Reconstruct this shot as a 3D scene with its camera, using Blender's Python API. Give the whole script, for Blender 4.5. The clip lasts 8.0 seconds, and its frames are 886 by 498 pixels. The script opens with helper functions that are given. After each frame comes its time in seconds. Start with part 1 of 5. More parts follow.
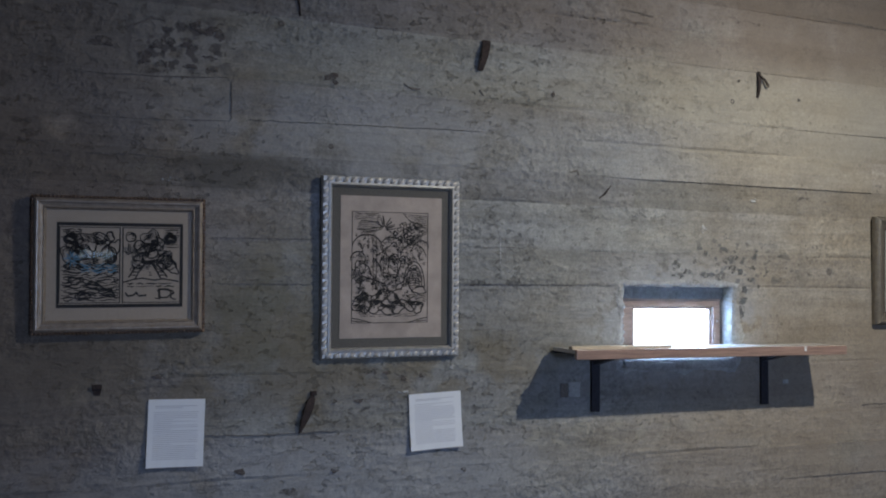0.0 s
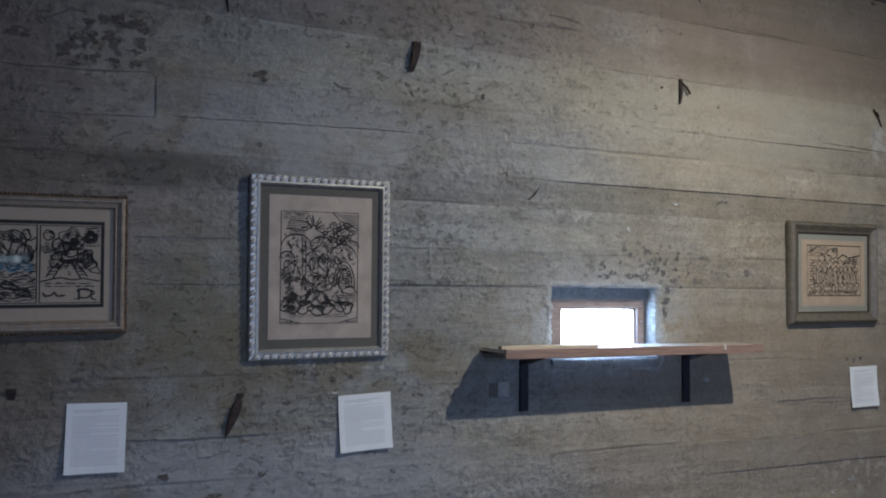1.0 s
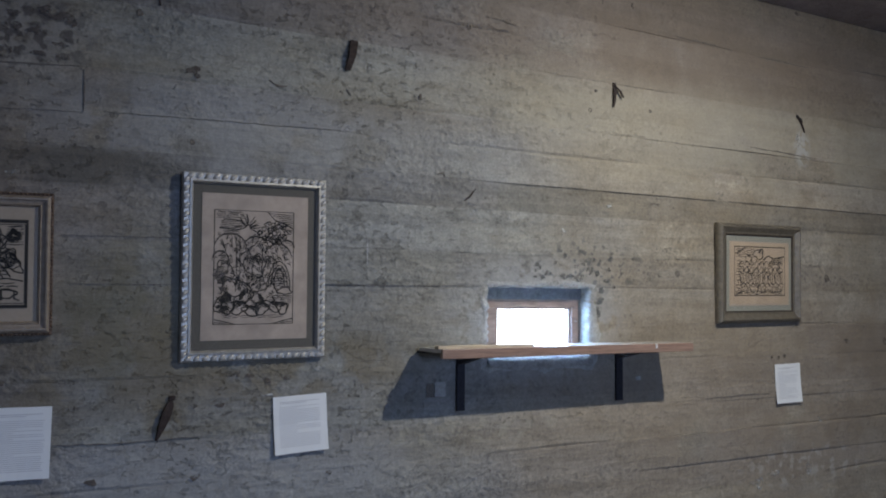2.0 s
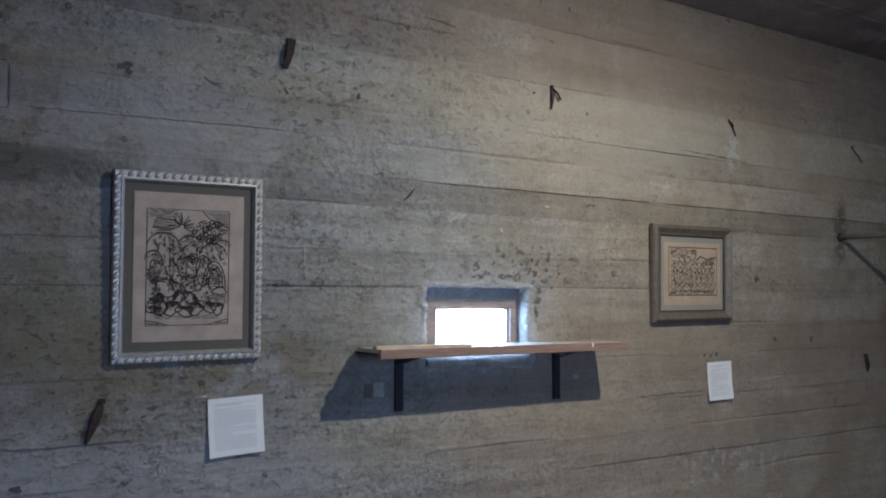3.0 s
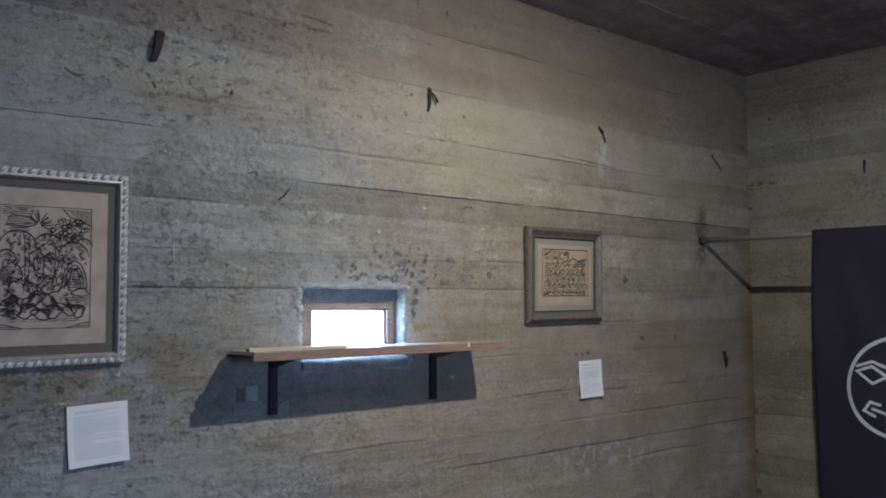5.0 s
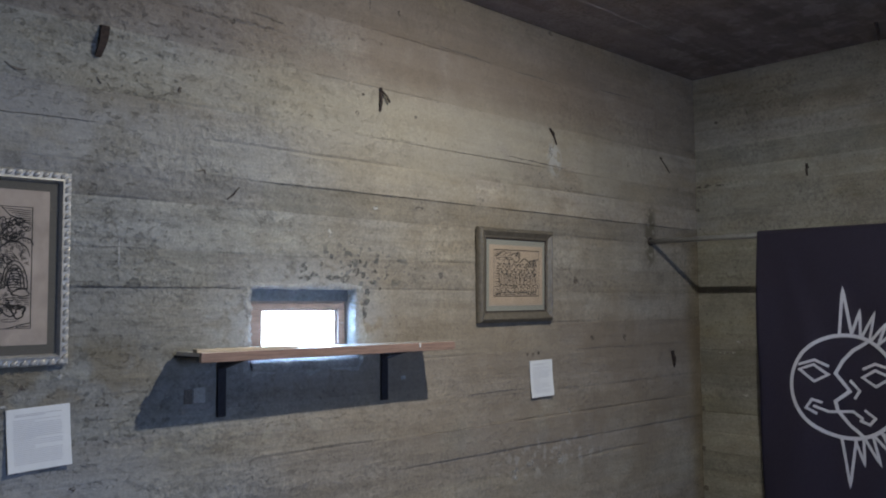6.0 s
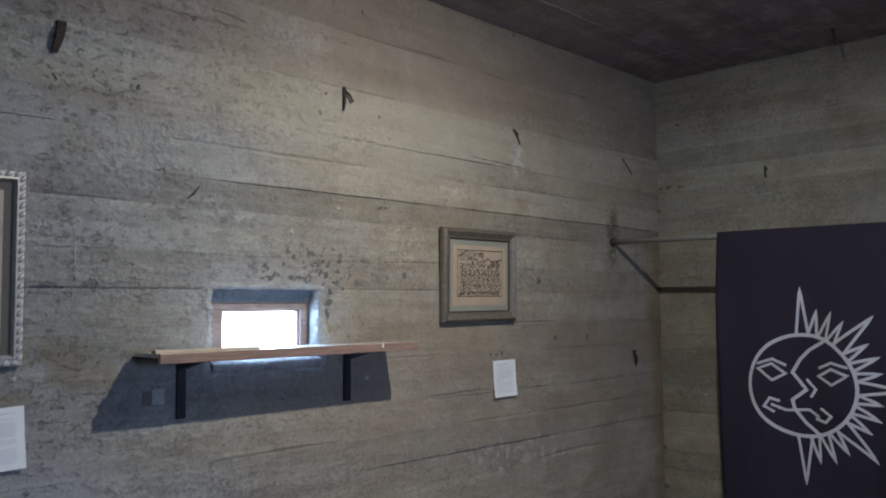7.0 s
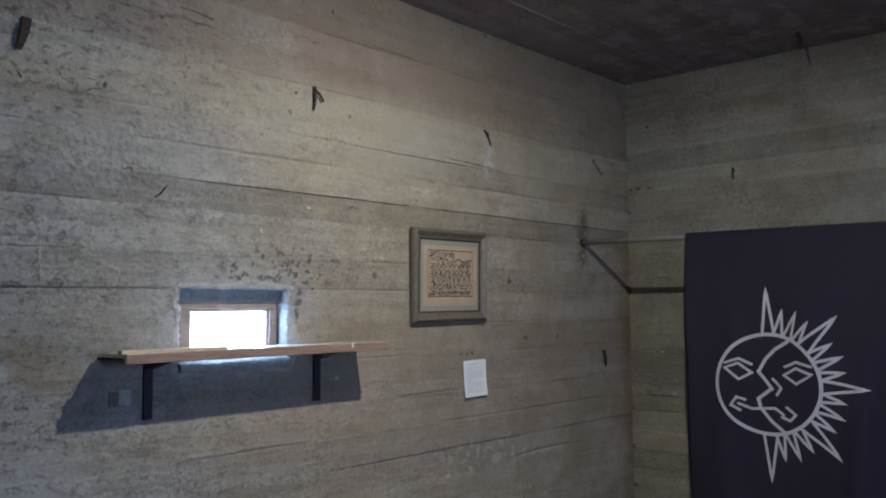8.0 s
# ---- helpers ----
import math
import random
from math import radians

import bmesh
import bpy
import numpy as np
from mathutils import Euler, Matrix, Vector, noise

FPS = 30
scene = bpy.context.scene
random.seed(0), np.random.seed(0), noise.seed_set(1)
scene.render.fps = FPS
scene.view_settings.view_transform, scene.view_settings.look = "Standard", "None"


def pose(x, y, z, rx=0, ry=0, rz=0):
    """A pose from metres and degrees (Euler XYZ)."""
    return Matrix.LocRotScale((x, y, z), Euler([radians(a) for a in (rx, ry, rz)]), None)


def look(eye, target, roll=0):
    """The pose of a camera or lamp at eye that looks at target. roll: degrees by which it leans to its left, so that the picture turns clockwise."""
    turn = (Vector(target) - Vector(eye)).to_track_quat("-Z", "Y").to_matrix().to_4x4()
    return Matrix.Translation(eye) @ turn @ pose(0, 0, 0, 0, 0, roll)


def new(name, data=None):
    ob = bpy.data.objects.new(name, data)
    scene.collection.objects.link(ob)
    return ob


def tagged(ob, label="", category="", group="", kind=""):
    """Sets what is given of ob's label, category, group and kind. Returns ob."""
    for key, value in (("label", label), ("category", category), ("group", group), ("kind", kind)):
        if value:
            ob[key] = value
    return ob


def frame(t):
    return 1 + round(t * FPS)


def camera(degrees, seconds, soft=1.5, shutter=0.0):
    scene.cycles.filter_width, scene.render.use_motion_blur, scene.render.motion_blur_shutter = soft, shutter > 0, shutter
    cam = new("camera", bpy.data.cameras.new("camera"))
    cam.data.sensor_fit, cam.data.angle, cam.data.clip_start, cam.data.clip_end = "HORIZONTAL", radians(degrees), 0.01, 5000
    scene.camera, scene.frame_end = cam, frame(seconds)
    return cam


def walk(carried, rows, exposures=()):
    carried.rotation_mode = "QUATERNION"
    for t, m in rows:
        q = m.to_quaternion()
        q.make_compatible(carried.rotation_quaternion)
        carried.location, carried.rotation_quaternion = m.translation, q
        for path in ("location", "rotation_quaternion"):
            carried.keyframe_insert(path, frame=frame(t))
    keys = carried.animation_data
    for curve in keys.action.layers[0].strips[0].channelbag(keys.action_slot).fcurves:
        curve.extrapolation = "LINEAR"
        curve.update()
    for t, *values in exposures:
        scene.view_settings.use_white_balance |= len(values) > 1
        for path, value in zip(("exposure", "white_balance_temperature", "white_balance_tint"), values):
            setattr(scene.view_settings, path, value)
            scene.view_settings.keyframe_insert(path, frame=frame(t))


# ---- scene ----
cam = camera(55.4, 8.0, soft=2.0)
PATH = [
    (0.0, pose(0.000, -2.650, 1.500, 92.69, -0.59, -19.67)),
    (0.5, pose(-0.011, -2.644, 1.487, 92.98, -0.53, -22.22)),
    (1.0, pose(-0.011, -2.642, 1.478, 93.21, -0.47, -24.67)),
    (1.5, pose(-0.012, -2.638, 1.474, 93.32, -0.41, -26.87)),
    (3.0, pose(0.004, -2.648, 1.463, 93.56, -0.14, -32.81)),
    (3.5, pose(0.007, -2.647, 1.459, 93.67, -0.04, -34.75)),
    (4.0, pose(0.012, -2.648, 1.454, 93.77, 0.07, -36.94)),
    (4.5, pose(0.017, -2.651, 1.451, 93.82, 0.15, -38.96)),
    (6.0, pose(0.032, -2.659, 1.441, 94.00, 0.40, -43.92)),
    (6.5, pose(0.033, -2.662, 1.446, 93.94, 0.36, -45.16)),
    (7.0, pose(0.040, -2.662, 1.441, 94.00, 0.45, -46.28)),
    (7.5, pose(0.045, -2.679, 1.436, 94.06, 0.47, -47.11)),
    (8.0, pose(0.045, -2.676, 1.438, 94.03, 0.46, -48.08)),
]
walk(cam, PATH)

# ---- world, lamps, exposure ----
world = bpy.data.worlds.new("sky")
scene.world = world
world.use_nodes = True
wn = world.node_tree
sky = wn.nodes.new("ShaderNodeTexSky")
sky.sky_type = 'NISHITA'
sky.sun_disc = False
sky.sun_elevation = radians(50)
sky.sun_rotation = radians(200)
wn.links.new(sky.outputs[0], wn.nodes["Background"].inputs[0])
wn.nodes["Background"].inputs[1].default_value = 0.1
scene.view_settings.exposure = 0.0

CEIL = 2.855         # ceiling height
XR = 4.775           # inner face of the end wall
XL, YB = -2.6, -5.2  # inner faces of the walls behind the camera
LAMP = Vector((2.22, -1.635, 2.838))


def lamp(name, kind, m, energy, colour, **more):
    d = bpy.data.lights.new(name, kind)
    d.energy, d.color = energy, colour
    for k, v in more.items():
        if k == "size":
            d.size = v
        elif k == "size_y":
            d.shape, d.size_y = 'RECTANGLE', v
        elif k == "disk":
            d.shape, d.size = 'DISK', v
    ob = new(name, d)
    ob.matrix_world = m
    return ob


LAMP_AIM = LAMP + Vector((0.06, 0.17, -1.0))
lamp("spotlight_bulb", 'AREA', look(LAMP, LAMP_AIM), 48, (0.98, 0.957, 0.865), disk=0.06)
lamp("opening_daylight", 'AREA', look((0.95, YB - 0.05, 1.55), (1.25, -2.9, -0.75)), 80, (0.37, 0.55, 1.0), size=0.9, size_y=1.1)
lamp("window_daylight", 'AREA', look((1.887, 0.125, 1.39), (1.887, -0.6, 1.1)), 8.5, (0.33, 0.58, 1.0), size=0.36, size_y=0.10)

# ---- materials ----


def mat(name, rough=0.6, metal=0.0):
    m = bpy.data.materials.new(name)
    m.use_nodes = True
    nt = m.node_tree
    b = nt.nodes["Principled BSDF"]
    b.inputs["Roughness"].default_value = rough
    b.inputs["Metallic"].default_value = metal
    return m, nt, b


def node(nt, kind, **inputs):
    n = nt.nodes.new(kind)
    for k, v in inputs.items():
        n.inputs[k.replace("_", " ")].default_value = v
    return n


def ramp(nt, fac, stops):
    r = nt.nodes.new("ShaderNodeValToRGB")
    e = r.color_ramp.elements
    while len(e) < len(stops):
        e.new(0.5)
    for el, (p, c) in zip(e, stops):
        el.position = p
        el.color = (*c, 1) if len(c) == 3 else c
    nt.links.new(fac, r.inputs[0])
    return r.outputs[0]


def mix(nt, fac, a, b, mode='MIX'):
    n = nt.nodes.new("ShaderNodeMix")
    n.data_type, n.blend_type = 'RGBA', mode
    for sock, v in ((n.inputs[0], fac), (n.inputs[6], a), (n.inputs[7], b)):
        if isinstance(v, (int, float)):
            sock.default_value = v
        elif isinstance(v, tuple):
            sock.default_value = (*v, 1)
        else:
            nt.links.new(v, sock)
    return n.outputs[2]


def calc(nt, op, a, b=0.0):
    n = nt.nodes.new("ShaderNodeMath")
    n.operation = op
    for sock, v in ((n.inputs[0], a), (n.inputs[1], b)):
        if isinstance(v, (int, float)):
            sock.default_value = v
        else:
            nt.links.new(v, sock)
    return n.outputs[0]


def noise_at(nt, vec, scale, detail=4.0, rough=0.6, stretch=None):
    if stretch:
        mp = nt.nodes.new("ShaderNodeMapping")
        mp.inputs["Scale"].default_value = stretch
        nt.links.new(vec, mp.inputs[0])
        vec = mp.outputs[0]
    n = node(nt, "ShaderNodeTexNoise", Scale=scale, Detail=detail, Roughness=rough)
    nt.links.new(vec, n.inputs["Vector"])
    return n.outputs["Fac"]


def spot_mask(nt, vec, centre, radii, soft=0.35):
    """1 inside an ellipsoid round centre, fading out at its rim."""
    sub = nt.nodes.new("ShaderNodeVectorMath")
    sub.operation = 'SUBTRACT'
    sub.inputs[1].default_value = centre
    nt.links.new(vec, sub.inputs[0])
    div = nt.nodes.new("ShaderNodeVectorMath")
    div.operation = 'DIVIDE'
    div.inputs[1].default_value = radii
    nt.links.new(sub.outputs[0], div.inputs[0])
    ln = nt.nodes.new("ShaderNodeVectorMath")
    ln.operation = 'LENGTH'
    nt.links.new(div.outputs[0], ln.inputs[0])
    mr = node(nt, "ShaderNodeMapRange")
    mr.inputs[1].default_value = 1.0 - soft
    mr.inputs[2].default_value = 1.0 + soft
    mr.inputs[3].default_value = 1.0
    mr.inputs[4].default_value = 0.0
    nt.links.new(ln.outputs["Value"], mr.inputs[0])
    return mr.outputs[0]


def concrete(name, tan, grey, stains_and_shading=(), along=(1.0, 6.0, 14.0), islands=False):
    """Board-formed concrete: tan and grey casts, wood grain pressed in, pits, staining and painted light and shade."""
    m, nt, b = mat(name, 0.9)
    pos = nt.nodes.new("ShaderNodeNewGeometry").outputs["Position"]
    info = nt.nodes.new("ShaderNodeObjectInfo")
    big = noise_at(nt, pos, 0.9, 3.0)
    sep = nt.nodes.new("ShaderNodeSeparateXYZ")
    nt.links.new(pos, sep.inputs[0])
    mr = node(nt, "ShaderNodeMapRange")
    mr.inputs[1].default_value, mr.inputs[2].default_value = -0.8, 2.4
    nt.links.new(calc(nt, 'ADD', sep.outputs[0], calc(nt, 'MULTIPLY', calc(nt, 'SUBTRACT', big, 0.5), 1.9)), mr.inputs[0])
    brown = (tan[0] * 0.86, tan[1] * 0.77, tan[2] * 0.70)
    base = ramp(nt, mr.outputs[0], [(0.10, brown), (0.38, grey), (0.66, grey), (0.92, tan)])
    # brown damp and cool grey drift over the wall in long smears
    drift = noise_at(nt, pos, 1.7, 5.0, 0.62, (0.75, 0.75, 2.0))
    base = mix(nt, 0.85, base, ramp(nt, drift, [(0.30, (0.84, 0.76, 0.63)), (0.47, (1.0, 0.985, 0.95)), (0.62, (0.98, 1.0, 1.04))]), 'MULTIPLY')
    # each board keeps its own tone
    tone = ramp(nt, info.outputs["Random"], [(0.0, (0.91, 0.90, 0.88)), (0.5, (1.0, 1.0, 1.0)), (1.0, (1.08, 1.08, 1.07))])
    base = mix(nt, 1.0, base, tone, 'MULTIPLY')
    # object colour: the row's tone, with any dimming painted into it
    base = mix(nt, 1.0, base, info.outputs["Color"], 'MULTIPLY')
    cloud = ramp(nt, noise_at(nt, pos, 3.2, 6.0, 0.65), [(0.25, (0.62, 0.61, 0.60)), (0.5, (1.0, 1.0, 1.0)), (0.75, (1.25, 1.24, 1.22))])
    base = mix(nt, 0.5, base, cloud, 'MULTIPLY')
    grain = noise_at(nt, pos, 9.0, 8.0, 0.7, along)
    base = mix(nt, 0.26, base, ramp(nt, grain, [(0.3, (0.66, 0.65, 0.63)), (0.52, (1.0, 1.0, 1.0)), (0.72, (1.22, 1.22, 1.2))]), 'MULTIPLY')
    blotch = ramp(nt, noise_at(nt, pos, 8.5, 5.0, 0.7), [(0.36, (0.70, 0.69, 0.68)), (0.5, (1.0, 1.0, 1.0)), (0.66, (1.16, 1.16, 1.15))])
    base = mix(nt, 0.42, base, blotch, 'MULTIPLY')
    fine = noise_at(nt, pos, 60.0, 5.0, 0.75)
    base = mix(nt, 0.45, base, ramp(nt, fine, [(0.3, (0.6, 0.6, 0.6)), (0.5, (1.0, 1.0, 1.0)), (0.7, (1.3, 1.3, 1.3))]), 'MULTIPLY')
    streak = noise_at(nt, pos, 5.0, 5.0, 0.6, (along[0] * 0.22, along[1] * 0.22, 3.6) if along[2] > 8 else along)
    base = mix(nt, 0.55, base, ramp(nt, streak, [(0.32, (0.68, 0.66, 0.63)), (0.5, (1.0, 1.0, 1.0)), (0.7, (1.2, 1.2, 1.19))]), 'MULTIPLY')
    # sandy patches where the cement skin has come away
    sandy = ramp(nt, noise_at(nt, pos, 2.3, 4.0, 0.6, (0.7, 0.7, 1.5)), [(0.47, (0, 0, 0)), (0.64, (1, 1, 1))])
    grit = noise_at(nt, pos, 48.0, 3.0, 0.6)
    base = mix(nt, calc(nt, 'MULTIPLY', sandy, 0.65), base, mix(nt, 1.0, base, ramp(nt, grit, [(0.34, (0.58, 0.57, 0.56)), (0.47, (0.98, 0.98, 0.97)), (0.64, (1.22, 1.21, 1.18))]), 'MULTIPLY'))
    # crisp flakes where grains have broken out, in drifts, and pale lime specks
    drifts = ramp(nt, noise_at(nt, pos, 1.4, 5.0, 0.65, (0.8, 0.8, 1.7)), [(0.40, (0.12, 0.12, 0.12)), (0.60, (1, 1, 1))])
    flake = ramp(nt, noise_at(nt, pos, 27.0, 7.0, 0.72, (0.75, 0.75, 1.25)), [(0.555, (0, 0, 0)), (0.60, (1, 1, 1))])
    flake = calc(nt, 'MULTIPLY', flake, drifts)
    keep = node(nt, "ShaderNodeMapRange")     # the far end of the wall kept more of its smooth skin
    keep.inputs[1].default_value, keep.inputs[2].default_value = 1.0, 2.6
    keep.inputs[3].default_value, keep.inputs[4].default_value = 1.25, 0.35
    nt.links.new(calc(nt, 'ADD', sep.outputs[0], calc(nt, 'MULTIPLY', calc(nt, 'SUBTRACT', big, 0.5), 2.4)), keep.inputs[0])
    flake = calc(nt, 'MULTIPLY', flake, keep.outputs[0])
    base = mix(nt, calc(nt, 'MULTIPLY', flake, 0.27), base, mix(nt, 1.0, base, (0.45, 0.43, 0.41), 'MULTIPLY'))
    chalk = ramp(nt, noise_at(nt, pos, 21.0, 6.0, 0.7, (0.6, 0.6, 1.5)), [(0.60, (0, 0, 0)), (0.66, (1, 1, 1))])
    base = mix(nt, calc(nt, 'MULTIPLY', chalk, 0.28), base, mix(nt, 1.0, base, (1.55, 1.54, 1.50), 'MULTIPLY'))
    speck = ramp(nt, noise_at(nt, pos, 130.0, 3.0, 0.7), [(0.34, (0.68, 0.68, 0.67)), (0.5, (1.0, 1.0, 1.0)), (0.68, (1.26, 1.26, 1.25))])
    base = mix(nt, 0.5, base, speck, 'MULTIPLY')
    # dark pits and specks
    vor = node(nt, "ShaderNodeTexVoronoi", Scale=26.0, Randomness=1.0)
    nt.links.new(pos, vor.inputs["Vector"])
    pit = calc(nt, 'MULTIPLY', calc(nt, 'LESS_THAN', vor.outputs["Distance"], 0.16), calc(nt, 'GREATER_THAN', noise_at(nt, pos, 5.0, 2.0), 0.56))
    base = mix(nt, calc(nt, 'MULTIPLY', pit, 0.4), base, (0.06, 0.055, 0.05))
    # hair cracks in some patches
    warp = nt.nodes.new("ShaderNodeVectorMath")
    warp.operation = 'ADD'
    wob = node(nt, "ShaderNodeTexNoise", Scale=9.0, Detail=4.0)
    nt.links.new(pos, wob.inputs["Vector"])
    scale_wob = nt.nodes.new("ShaderNodeVectorMath")
    scale_wob.operation = 'SCALE'
    scale_wob.inputs["Scale"].default_value = 0.16
    nt.links.new(wob.outputs["Color"], scale_wob.inputs[0])
    nt.links.new(pos, warp.inputs[0])
    nt.links.new(scale_wob.outputs[0], warp.inputs[1])
    flat = nt.nodes.new("ShaderNodeMapping")
    flat.inputs["Scale"].default_value = (0.5, 0.5, 1.3)
    nt.links.new(warp.outputs[0], flat.inputs[0])
    vedge = node(nt, "ShaderNodeTexVoronoi", Scale=6.0)
    vedge.feature = 'DISTANCE_TO_EDGE'
    nt.links.new(flat.outputs[0], vedge.inputs["Vector"])
    crack = calc(nt, 'MULTIPLY', calc(nt, 'LESS_THAN', vedge.outputs["Distance"], 0.010), calc(nt, 'GREATER_THAN', noise_at(nt, pos, 5.0, 5.0, 0.75), 0.58))
    base = mix(nt, calc(nt, 'MULTIPLY', crack, 0.3), base, (0.055, 0.048, 0.042))
    for centre, radii, colour, scale, cut, amount in stains_and_shading:
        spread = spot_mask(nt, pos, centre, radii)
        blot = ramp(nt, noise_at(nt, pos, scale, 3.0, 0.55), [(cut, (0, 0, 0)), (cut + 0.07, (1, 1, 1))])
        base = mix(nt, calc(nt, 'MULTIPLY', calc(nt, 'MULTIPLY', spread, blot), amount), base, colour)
    if islands:
        per = nt.nodes.new("ShaderNodeNewGeometry").outputs["Random Per Island"]
        base = mix(nt, 1.0, base, ramp(nt, per, [(0.0, (0.84, 0.81, 0.83)), (0.6, (1.0, 1.0, 1.0)), (1.0, (1.12, 1.12, 1.12))]), 'MULTIPLY')
    nt.links.new(base, b.inputs["Base Color"])
    nt.links.new(ramp(nt, fine, [(0.2, (0.8, 0.8, 0.8)), (0.8, (0.98, 0.98, 0.98))]), b.inputs["Roughness"])
    h = calc(nt, 'ADD', calc(nt, 'MULTIPLY', grain, 0.4), calc(nt, 'MULTIPLY', fine, 0.5))
    h = calc(nt, 'SUBTRACT', h, calc(nt, 'MULTIPLY', calc(nt, 'ADD', pit, calc(nt, 'MULTIPLY', crack, 0.5)), 0.8))
    h = calc(nt, 'ADD', h, calc(nt, 'MULTIPLY', noise_at(nt, pos, 22.0, 4.0), 0.9))
    h = calc(nt, 'ADD', h, calc(nt, 'MULTIPLY', calc(nt, 'MULTIPLY', calc(nt, 'MULTIPLY', sandy, grit), keep.outputs[0]), 2.6))
    h = calc(nt, 'SUBTRACT', h, calc(nt, 'MULTIPLY', flake, 0.4))
    bump = node(nt, "ShaderNodeBump", Strength=0.85, Distance=0.007)
    nt.links.new(h, bump.inputs["Height"])
    nt.links.new(bump.outputs[0], b.inputs["Normal"])
    return m


WALL_STAINS_AND_SHADING = (
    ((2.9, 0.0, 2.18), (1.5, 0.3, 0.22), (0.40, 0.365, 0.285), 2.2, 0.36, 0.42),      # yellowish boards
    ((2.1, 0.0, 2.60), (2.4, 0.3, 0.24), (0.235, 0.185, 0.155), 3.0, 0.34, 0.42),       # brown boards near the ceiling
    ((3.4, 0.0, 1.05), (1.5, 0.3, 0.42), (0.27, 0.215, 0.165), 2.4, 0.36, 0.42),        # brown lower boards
    ((0.35, 0.0, 0.90), (0.9, 0.3, 0.13), (0.36, 0.37, 0.385), 4.0, 0.40, 0.45),        # cool pale patches, here and below: blue daylight painted in
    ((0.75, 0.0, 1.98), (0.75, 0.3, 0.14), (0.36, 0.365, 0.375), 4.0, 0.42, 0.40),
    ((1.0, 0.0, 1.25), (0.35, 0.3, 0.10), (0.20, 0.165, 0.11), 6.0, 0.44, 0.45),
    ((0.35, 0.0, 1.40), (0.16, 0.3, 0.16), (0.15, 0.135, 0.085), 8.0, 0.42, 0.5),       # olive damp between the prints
    # peeling patch
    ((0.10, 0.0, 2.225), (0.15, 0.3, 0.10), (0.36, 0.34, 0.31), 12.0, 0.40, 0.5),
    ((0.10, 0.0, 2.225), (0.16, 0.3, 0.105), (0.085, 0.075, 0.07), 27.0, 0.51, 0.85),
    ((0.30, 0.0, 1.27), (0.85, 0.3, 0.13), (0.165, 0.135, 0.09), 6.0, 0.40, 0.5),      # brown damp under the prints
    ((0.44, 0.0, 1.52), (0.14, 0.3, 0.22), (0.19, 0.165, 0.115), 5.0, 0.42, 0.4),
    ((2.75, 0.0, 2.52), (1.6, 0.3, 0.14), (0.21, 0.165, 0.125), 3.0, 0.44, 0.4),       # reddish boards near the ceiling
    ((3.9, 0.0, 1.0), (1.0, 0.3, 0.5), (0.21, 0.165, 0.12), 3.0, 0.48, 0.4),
    ((-0.45, 0.0, 1.9), (0.55, 0.3, 1.3), (0.11, 0.090, 0.080), 3.5, 0.36, 0.55),   # brown patches, with the corner dimming at the left painted in
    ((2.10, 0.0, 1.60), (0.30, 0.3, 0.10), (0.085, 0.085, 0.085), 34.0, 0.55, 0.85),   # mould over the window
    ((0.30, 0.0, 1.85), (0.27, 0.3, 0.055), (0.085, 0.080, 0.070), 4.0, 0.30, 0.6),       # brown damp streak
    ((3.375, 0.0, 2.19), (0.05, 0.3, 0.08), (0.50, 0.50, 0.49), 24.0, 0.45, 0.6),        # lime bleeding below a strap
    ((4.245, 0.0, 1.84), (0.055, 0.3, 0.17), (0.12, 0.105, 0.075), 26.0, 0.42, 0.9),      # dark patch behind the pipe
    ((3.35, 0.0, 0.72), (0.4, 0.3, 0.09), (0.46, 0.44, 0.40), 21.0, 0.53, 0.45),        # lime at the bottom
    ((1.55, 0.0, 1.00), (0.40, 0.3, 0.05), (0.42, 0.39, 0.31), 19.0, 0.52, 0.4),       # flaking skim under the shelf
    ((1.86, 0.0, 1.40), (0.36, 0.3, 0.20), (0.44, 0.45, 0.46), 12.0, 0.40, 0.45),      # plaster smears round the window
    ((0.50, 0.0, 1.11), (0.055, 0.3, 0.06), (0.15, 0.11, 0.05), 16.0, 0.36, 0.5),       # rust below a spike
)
M_WALL = concrete("board_formed_concrete", (0.320, 0.287, 0.242), (0.283, 0.284, 0.280), WALL_STAINS_AND_SHADING)
M_END = concrete("end_wall_concrete", (0.272, 0.264, 0.240), (0.27, 0.267, 0.255), along=(6.0, 1.0, 14.0))
CEIL_STAINS_AND_SHADING = (
    ((3.7, -0.40, 2.85), (1.5, 0.06, 0.3), (0.36, 0.33, 0.33), 8.0, 0.44, 0.4),    # pale cement smear
    ((4.5, -0.9, 2.85), (0.9, 1.2, 0.3), (0.09, 0.07, 0.075), 7.0, 0.42, 0.4),     # darker by the end wall: the weaker daylight there painted in
)
M_CEIL = concrete("ceiling_concrete", (0.31, 0.265, 0.265), (0.31, 0.265, 0.265), CEIL_STAINS_AND_SHADING, along=(0.6, 9.0, 9.0), islands=True)
M_PLAIN = concrete("plain_concrete", (0.26, 0.24, 0.21), (0.24, 0.235, 0.225))
M_FLOOR = concrete("floor_concrete", (0.13, 0.12, 0.11), (0.12, 0.118, 0.112))
M_MORTAR = concrete("dark_mortar", (0.20, 0.215, 0.235), (0.20, 0.215, 0.235), along=(3.0, 3.0, 3.0))
M_PLASTER = concrete("rough_plaster", (0.40, 0.40, 0.39), (0.39, 0.39, 0.39), along=(3.0, 3.0, 3.0))


